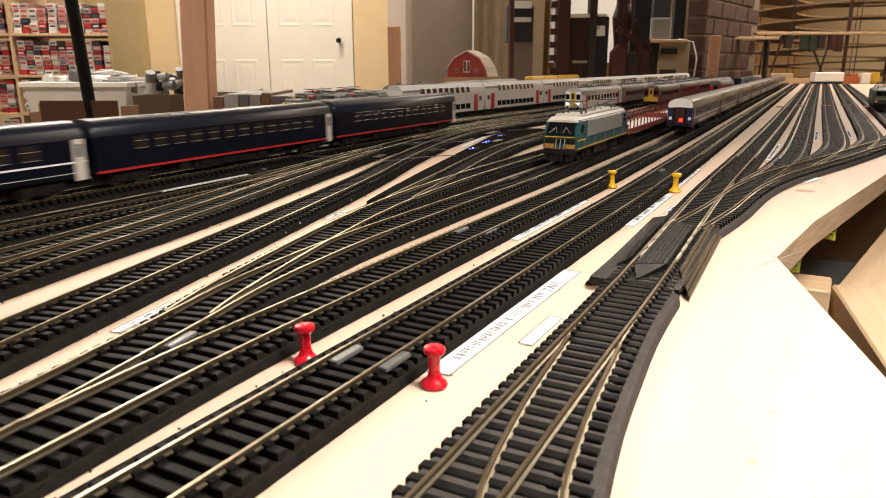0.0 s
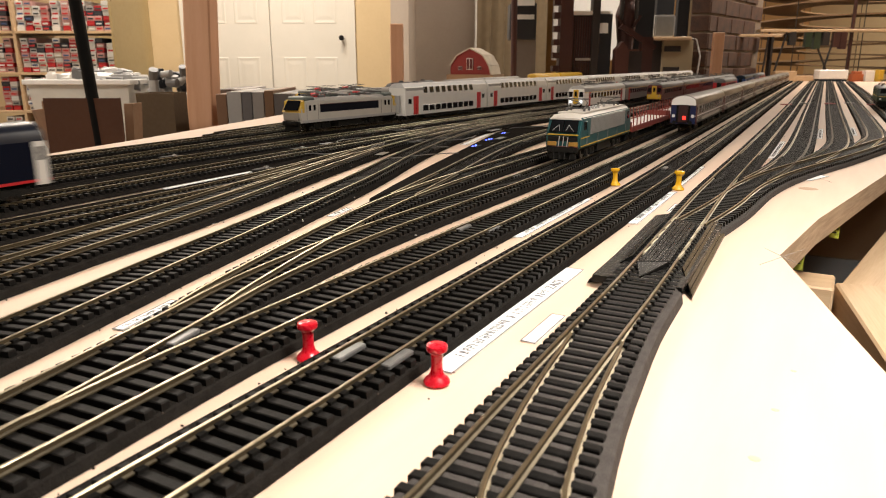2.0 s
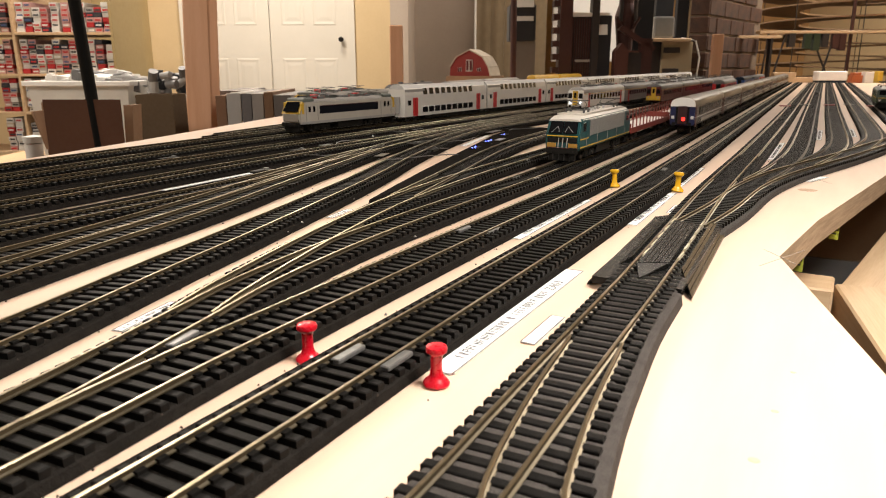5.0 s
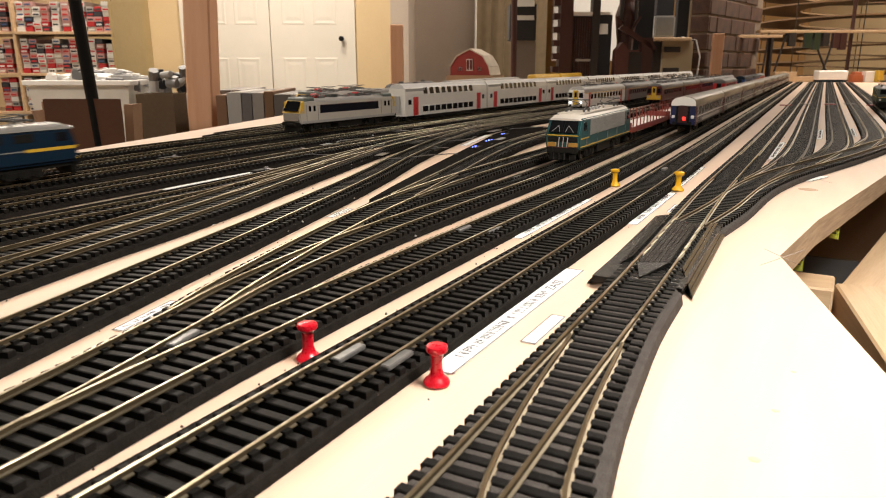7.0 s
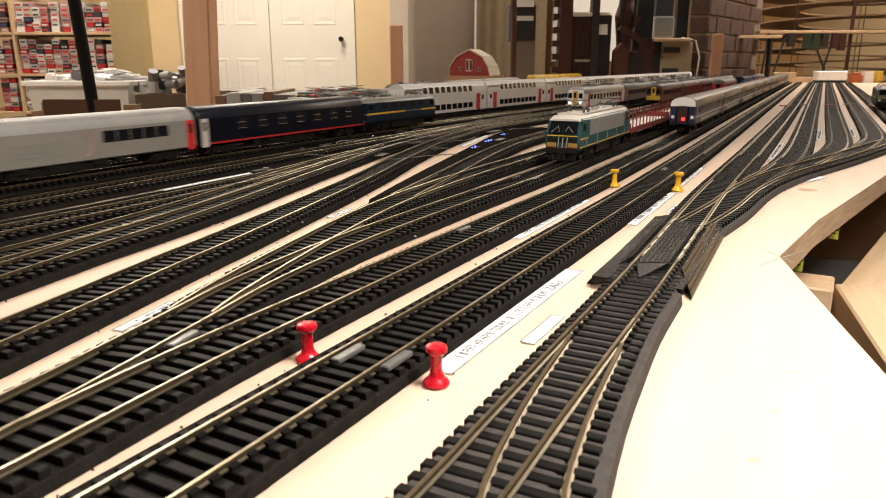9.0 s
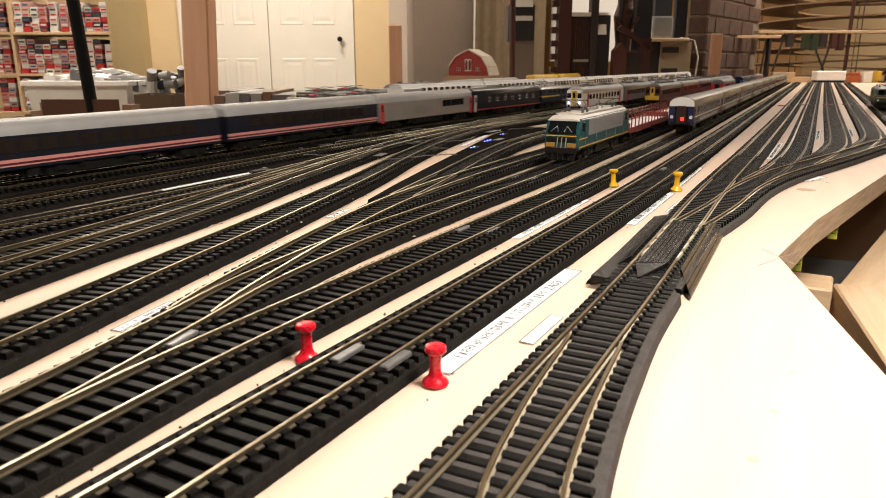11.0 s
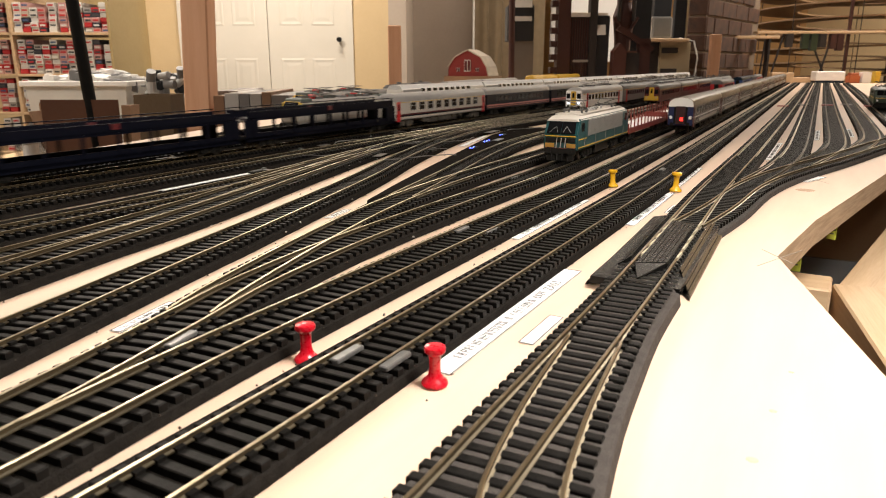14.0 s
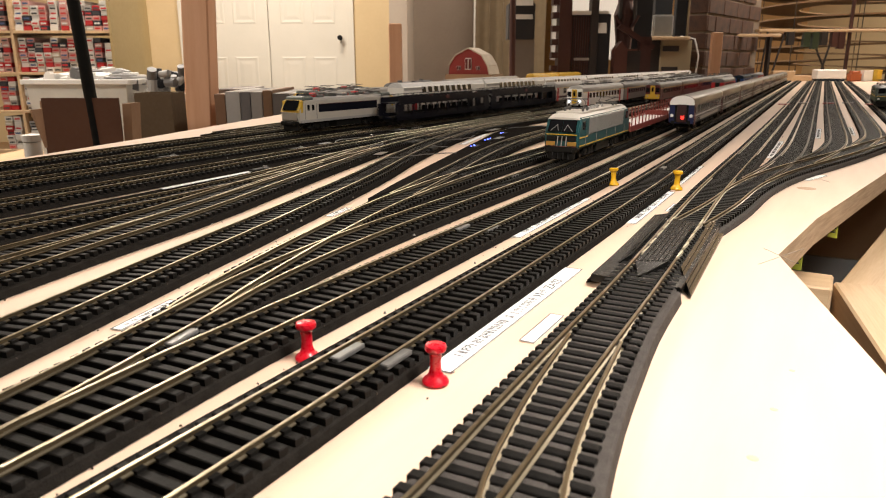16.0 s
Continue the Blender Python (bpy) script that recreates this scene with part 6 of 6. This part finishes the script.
def mill():
    """Dark model works buildings standing far back on the deck."""
    def rb(name, material, label, *bx):
        return solid(name, rounded(boxes(*bx), 0.002), material, label, "model building", HR, "model works buildings")

    t = thing("coal_tower", "black model coal tower with pale sloping roofs on a grey shaft", "model building", HR, "model works buildings")
    part("shaft", boxes((0.290, 0.375, 3.0, 3.08, 0.0005, 0.190)), mat("model_concrete", (0.20, 0.18, 0.16), rough=0.8, scale=20), t)
    part("bunker", rounded(boxes((0.265, 0.372, 2.98, 3.10, 0.190, 0.330)), 0.003), BLUEBLACK, t)
    for z in (0.268, 0.320):
        bm = bmesh.new()
        loft(bm, [[(x, 2.972, z), (x, 2.990, z), (x, 2.990, z + 0.030), (x, 2.985, z + 0.030)] for x in (0.285, 0.362)])
        part("roof_slope", bm, CREAM, t)
    part("upper_house", boxes((0.290, 0.350, 2.99, 3.09, 0.330, 0.42)), BLUEBLACK, t)
    m = thing("chimney", "thin brown model chimney pipe", "chimney", HR)
    part("pipe", tube(bmesh.new(), (0.278, 2.90, 0.0005), (0.270, 2.90, 0.60), 0.012, 12), MILL, m, "", True)
    part("foot", boxes((0.255, 0.300, 2.88, 2.92, 0.0005, 0.02)), MILLDARK, m)
    w = thing("model_furnace", "dark brown model steelworks tower with stepped ledges", "model building", HR, "model works buildings")
    part("column", rounded(boxes((0.470, 0.520, 2.98, 3.06, 0.0005, 0.60)), 0.002), MILL, w)
    part("column", rounded(boxes((0.598, 0.628, 2.98, 3.04, 0.0005, 0.60)), 0.002), MILLDARK, w)
    part("block", boxes((0.520, 0.600, 3.00, 3.10, 0.0005, 0.285)), MILLDARK, w)
    part("block_roof", boxes((0.520, 0.600, 2.985, 3.10, 0.285, 0.300)), CREAM, w, "pale roof edge")
    for k in range(6):
        part("ledge", boxes((0.445, 0.472, 2.99, 3.05, 0.065 + k * 0.052, 0.088 + k * 0.052)), MILL, w)
    for k in range(8):
        part("rib", boxes((0.522 + k * 0.0098, 0.527 + k * 0.0098, 2.994, 3.0, 0.01, 0.28)), MILL, w)
    part("sill", boxes((0.538, 0.600, 2.985, 3.0, 0.108, 0.118)), GREYROOF, w)
    q = thing("bunker_tower", "blue-black model bunker with pale sloping roof", "model building", HR, "model works buildings")
    part("bunker", rounded(boxes((0.626, 0.682, 3.00, 3.08, 0.0005, 0.290)), 0.002), BLUEBLACK, q)
    bm = bmesh.new()
    loft(bm, [[(x, 2.985, 0.215), (x, 3.0, 0.215), (x, 3.0, 0.255), (x, 2.996, 0.255)] for x in (0.628, 0.664)])
    part("roof_slope", bm, CREAM, q)
    part("cap", boxes((0.630, 0.670, 2.99, 3.05, 0.290, 0.30)), CREAM, q)
    f = thing("blast_furnace", "dark red-brown model blast furnace with inclined hoist", "model building", HR, "model works buildings")
    bm = lathe(bmesh.new(), [(0.030, 0.0005), (0.034, 0.19), (0.040, 0.24), (0.046, 0.29), (0.030, 0.34), (0.030, 0.40), (0.02, 0.6)], 14, (0.752, 3.06, 0))
    part("furnace_body", bm, MILL, f)
    for s in (-1, 1):
        part("pipe", tube(bmesh.new(), (0.752 + s * 0.030, 3.02, 0.27), (0.752 + s * 0.024, 3.02, 0.60), 0.008, 8), MILLDARK, f)
        part("bracket", tube(bmesh.new(), (0.752 + s * 0.048, 3.02, 0.285), (0.752 + s * 0.020, 3.02, 0.24), 0.006, 8), MILL, f)
    bm = bmesh.new()
    loft(bm, [[(0.705, y, 0.235), (0.720, y, 0.250), (0.860, y, 0.165), (0.850, y, 0.150)] for y in (2.97, 3.0)])
    part("hoist", bm, MILL, f)
    g = thing("gable_shed", "red-brown model shed with stepped gable", "model building", HR, "model works buildings")
    part("wall", prism(bmesh.new(), [(0.690, 0.0005), (0.742, 0.0005), (0.742, 0.150), (0.716, 0.182), (0.690, 0.150)], 2.94, 3.0), mat("shed_brown", (0.085, 0.026, 0.018), (0.07, 0.022, 0.016), 0.6, scale=20), g)
    part("roof_slope", boxes((0.742, 0.785, 2.95, 3.0, 0.145, 0.152)), mat("shed_roof", (0.12, 0.05, 0.035), rough=0.7), g)
    part("annex", boxes((0.742, 0.800, 2.96, 3.0, 0.0005, 0.145)), MILLDARK, g)
    part("column", boxes((0.800, 0.845, 2.97, 3.02, 0.0005, 0.200)), MILL, g)
    rb("dark_cabinet", BLUEBLACK, "tall black cabinet behind the model works", (0.800, 0.884, 3.12, 3.4, 0.0005, 0.75))
    rb("black_case", BLUEBLACK, "black equipment case standing on the grey speaker", (0.990, 1.070, 3.46, 3.56, 0.3165, 0.66))
    s = thing("open_bookcase", "beige open bookcase with dark slots and pine top", "bookcase", HR)
    beige = mat("beige_laminate", (0.42, 0.34, 0.22), (0.37, 0.30, 0.19), 0.5, scale=10)
    part("side", boxes((1.02, 1.16, 3.42, 3.75, FLOOR, 0.200)), beige, s)
    part("top", rounded(boxes((0.90, 1.145, 3.40, 3.75, 0.200, 0.216)), 0.003), BEAM, s, "pine top board")
    part("slot", boxes((1.025, 1.10, 3.412, 3.42, 0.150, 0.175)), MILLDARK, s)
    part("slot", boxes((1.025, 1.10, 3.412, 3.42, 0.060, 0.080)), MILLDARK, s)
    part("shelf_block", boxes((0.90, 1.02, 3.44, 3.75, FLOOR, 0.200)), MILLDARK, s)
    d = thing("grey_speaker", "small pale grey box device on the bookcase", "speaker", room(1.030, 3.5, 0.217))
    part("case", rounded(boxes((-0.048, 0.048, -0.05, 0.05, 0, 0.098)), 0.006, 2), GREYKIT, d)
    part("grille", boxes((-0.040, 0.040, -0.0515, -0.0500, 0.008, 0.090)), SILVER, d)
    rb("dark_curtain_panel", BLUEBLACK, "tall dark panel behind the bookcase", (1.194, 1.253, 3.8, 3.84, FLOOR, CEIL - 0.001))
    rb("beige_upright", beige, "narrow beige upright beside the dark panel", (1.2545, 1.274, 3.8, 3.84, FLOOR, CEIL - 0.001))
    # An added white panel on legs gives the bright wall between the towers.
    solid("white_board", rounded(boxes((0.90, 1.80, 6.1, 6.14, 0.12, 1.2)), 0.004), WHITEP, "large white panel standing in for the bright wall behind the works", "board", HR)
    solid("board_leg", boxes((0.95, 1.0, 6.1, 6.14, FLOOR, 0.1195), (1.70, 1.75, 6.1, 6.14, FLOOR, 0.1195)), BEAM, "added pine legs below the white panel", "stand", HR)
    cloth = mat("olive_curtain", (0.20, 0.145, 0.085), (0.15, 0.11, 0.062), 0.9, scale=20)
    for k in range(5):
        r = 0.262 + 0.112 * k
        bm = bmesh.new()
        pts = [(r + 0.0138 * j, 5.9 + (0.010 + 0.004 * (k % 2)) * math.sin(j * 0.8 + k)) for j in range(9)]
        loft(bm, [[(x, y, z) for x, y in pts] + [(x, y + 0.004, z) for x, y in reversed(pts)] for z in (FLOOR + 0.02, CEIL - 0.02)])
        solid("curtain", bm, cloth, "olive brown curtain strip hanging in folds", "curtain", HR, "curtains", smooth=True)
    solid("cable", tube(bmesh.new(), (0.247, 5.7, FLOOR), (0.244, 5.7, 1.6), 0.008, 8), CREAM, "thin pale cable hanging down the wall", "cable", HR)
    bm = bmesh.new()
    pts = [Vector((1.11, 3.44, 0.218)), Vector((1.165, 3.40, 0.205)), Vector((1.185, 3.39, 0.13)), Vector((1.175, 3.39, 0.0))]
    loft(bm, [[p + Vector((0.004 * math.cos(j * 0.785), 0.0, 0.0)) + Vector((0, 0.004 * math.sin(j * 0.785), 0.003 * math.cos(j * 0.785) * (k < 1))) for j in range(8)] for k, p in enumerate(pts)])
    solid("power_cable", bm, WHITEP, "white power cable hanging beside the bookcase", "cable", HR)


mill()


def brick_column():
    """A brick wall end: its corner towards the yard, the long face running away."""
    L, D = 0.92, 0.088
    col = tagged(new("brick_column", mesh_of("brick_column", boxes((0, L, 0, D, FLOOR, CEIL - 0.001)), MORTAR)), "dark brown brick wall end", kind="structure")
    col.matrix_basis = room(1.284, 3.60, 0, 52)
    bw, bh, gap = 0.215, 0.074, 0.010
    rnd = random.Random(3)
    whole = mesh_of("brick", rounded(boxes((0, bw, -0.007, 0.004, 0, bh)), 0.003), BRICK)
    half = mesh_of("brick", rounded(boxes((0, bw * 0.476, -0.007, 0.004, 0, bh)), 0.003), BRICK)
    head = mesh_of("brick", rounded(boxes((-0.007, 0.004, -0.005, D - 0.004, 0, bh)), 0.003), BRICK)
    k, z = 0, FLOOR + 0.004
    while z < 0.66:
        x = 0.006
        if k % 2:
            shared("brick", half, col, pose(x, 0, z))
            x += bw * 0.476 + gap
        while x + bw < L:
            shared("brick", whole, col, pose(x, -rnd.uniform(0, 0.003), z, 0, 0, rnd.uniform(-0.4, 0.4)))
            x += bw + gap
        shared("brick", head, col, pose(0, 0, z))
        z += bh + gap
        k += 1


brick_column()


def helix():
    ob = thing("track_helix", "plywood spiral track ramp held by threaded rods", "track helix", HR)
    cr, cd, R, w = 2.60, 4.80, 0.40, 0.26
    for turn in range(8):
        bm = bmesh.new()
        rings = []
        for k in range(49):
            a, z = 2 * math.pi * k / 48, -0.03 + 0.085 * (turn + k / 48)
            c, s = math.cos(a), math.sin(a)
            rings.append([(cr + q * c, cd + q * s, z + dz) for q, dz in ((R - w / 2, 0), (R + w / 2, 0), (R + w / 2, 0.009), (R - w / 2, 0.009))])
        part("ramp", loft(bm, rings), HELIXPLY, ob)
    for k in range(9):
        a = 2 * math.pi * (k + 0.3) / 9
        for q in (R + 0.135,):
            part("threaded_rod", tube(bmesh.new(), (cr + q * math.cos(a), cd + q * math.sin(a), FLOOR), (cr + q * math.cos(a), cd + q * math.sin(a), 0.75), 0.003, 6), MILLDARK, ob)
    part("cross_board", rounded(boxes((1.80, 3.2, 4.20, 4.26, 0.268, 0.284)), 0.002), BEAM, ob, "pale pine board lying across")
    for k, (r, g) in enumerate(((1.99, 0), (2.08, 1), (2.13, 1), (2.18, 0), (2.24, 2), (2.28, 2))):
        part("clamp", boxes((r - 0.018, r + 0.018, 4.20, 4.23, 0.195 - 0.01 * (k % 3), 0.268)), (MILLDARK, GREEN, MILL)[g], ob, "hanging dark clamp")
    for r0, r1 in ((1.86, 1.84), (1.96, 1.90), (2.10, 2.24), (2.24, 2.18)):
        part("strut", tube(bmesh.new(), (r0, 4.22, 0.27), (r1, 4.22, 0.0), 0.006, 8), MILLDARK, ob)
    part("post", boxes((2.62, 2.70, 4.22, 4.28, FLOOR, 0.268)), OLIVE, ob)
    part("wire_loom", boxes((2.335, 2.350, 4.235, 4.25, 0.02, 0.55)), MILL, ob, "dark wire loom")
    cab = thing("dark_wood_cabinet", "dark brown wooden cabinet with open shelves", "cabinet", HR)
    wood = mat("dark_wood", (0.10, 0.035, 0.015), (0.075, 0.026, 0.012), 0.5, scale=10)
    part("back", boxes((2.72, 3.2, 4.45, 4.47, FLOOR, 0.23)), wood, cab)
    for z in (-0.05, 0.04, 0.12, 0.22):
        part("shelf", boxes((2.72, 3.2, 4.30, 4.45, z, z + 0.012)), BROWNPLY, cab)
    solid("side_board", rounded(boxes((1.40, 1.84, 4.0, 4.05, 0.235, 0.250)), 0.002), BEAM, "pale board shelf on brackets beside the brick column", "shelf", HR)
    solid("shelf_bracket", boxes((1.50, 1.512, 4.0, 4.04, 0.001, 0.2345), (1.78, 1.792, 4.0, 4.04, 0.001, 0.2345)), MILLDARK, "thin dark uprights under the board shelf", "bracket", HR)


helix()


def yard_end():
    tray = thing("white_tray", "white plastic tray with blue base at the yard's end", "tray", room(2.12, 3.98, 0.0005))
    part("shell", rounded(boxes((-0.085, 0.075, -0.03, 0.03, 0.012, 0.062)), 0.004), WHITEP, tray)
    part("base", boxes((-0.080, 0.070, -0.028, 0.028, 0, 0.012)), BLUEP, tray, "blue base")
    solid("orange_wagon", rounded(boxes((-0.03, 0.03, -0.02, 0.02, 0, 0.04), (-0.022, 0.022, -0.018, 0.018, 0.04, 0.055)), 0.002), mat("orange_paint", (0.40, 0.10, 0.03), rough=0.5), "small orange box wagon body", "wagon body", room(2.255, 3.98, 0.0005))
    solid("cream_box", rounded(boxes((-0.025, 0.025, -0.02, 0.02, 0, 0.058)), 0.002), CREAM, "small cream cardboard box", "box", room(2.320, 3.98, 0.0005))
    solid("yellow_box", rounded(boxes((-0.014, 0.014, -0.02, 0.02, 0, 0.062)), 0.002), LOCOYEL, "small yellow cardboard box at the yard end", "box", room(2.375, 3.97, 0.0005))
    solid("wood_block", rounded(boxes((-0.06, 0.06, -0.02, 0.02, 0, 0.055)), 0.002), BEAM, "pale wood block at the end of a track", "block", room(1.86, 3.98, 0.0005))
    solid("wood_strip", rounded(boxes((-0.10, 0.10, -0.01, 0.01, 0, 0.03)), 0.002), BEAM, "pale wood strip lying at the yard's end", "strip", room(2.0, 4.03, 0.0005))


yard_end()


# ---- what moves ----
def motions():
    times = [0.5 * k for k in range(33)]
    for ob, off in OUTBOUND:
        walk(ob, [(t, on_track("j", 0.942 - SPEED_OUT * t + off, 0.3)) for t in times])
    for ob, off, length in INBOUND:
        walk(ob, [(t, on_track("k", -1.7855 + SPEED_IN * t + off, length)) for t in times])


motions()
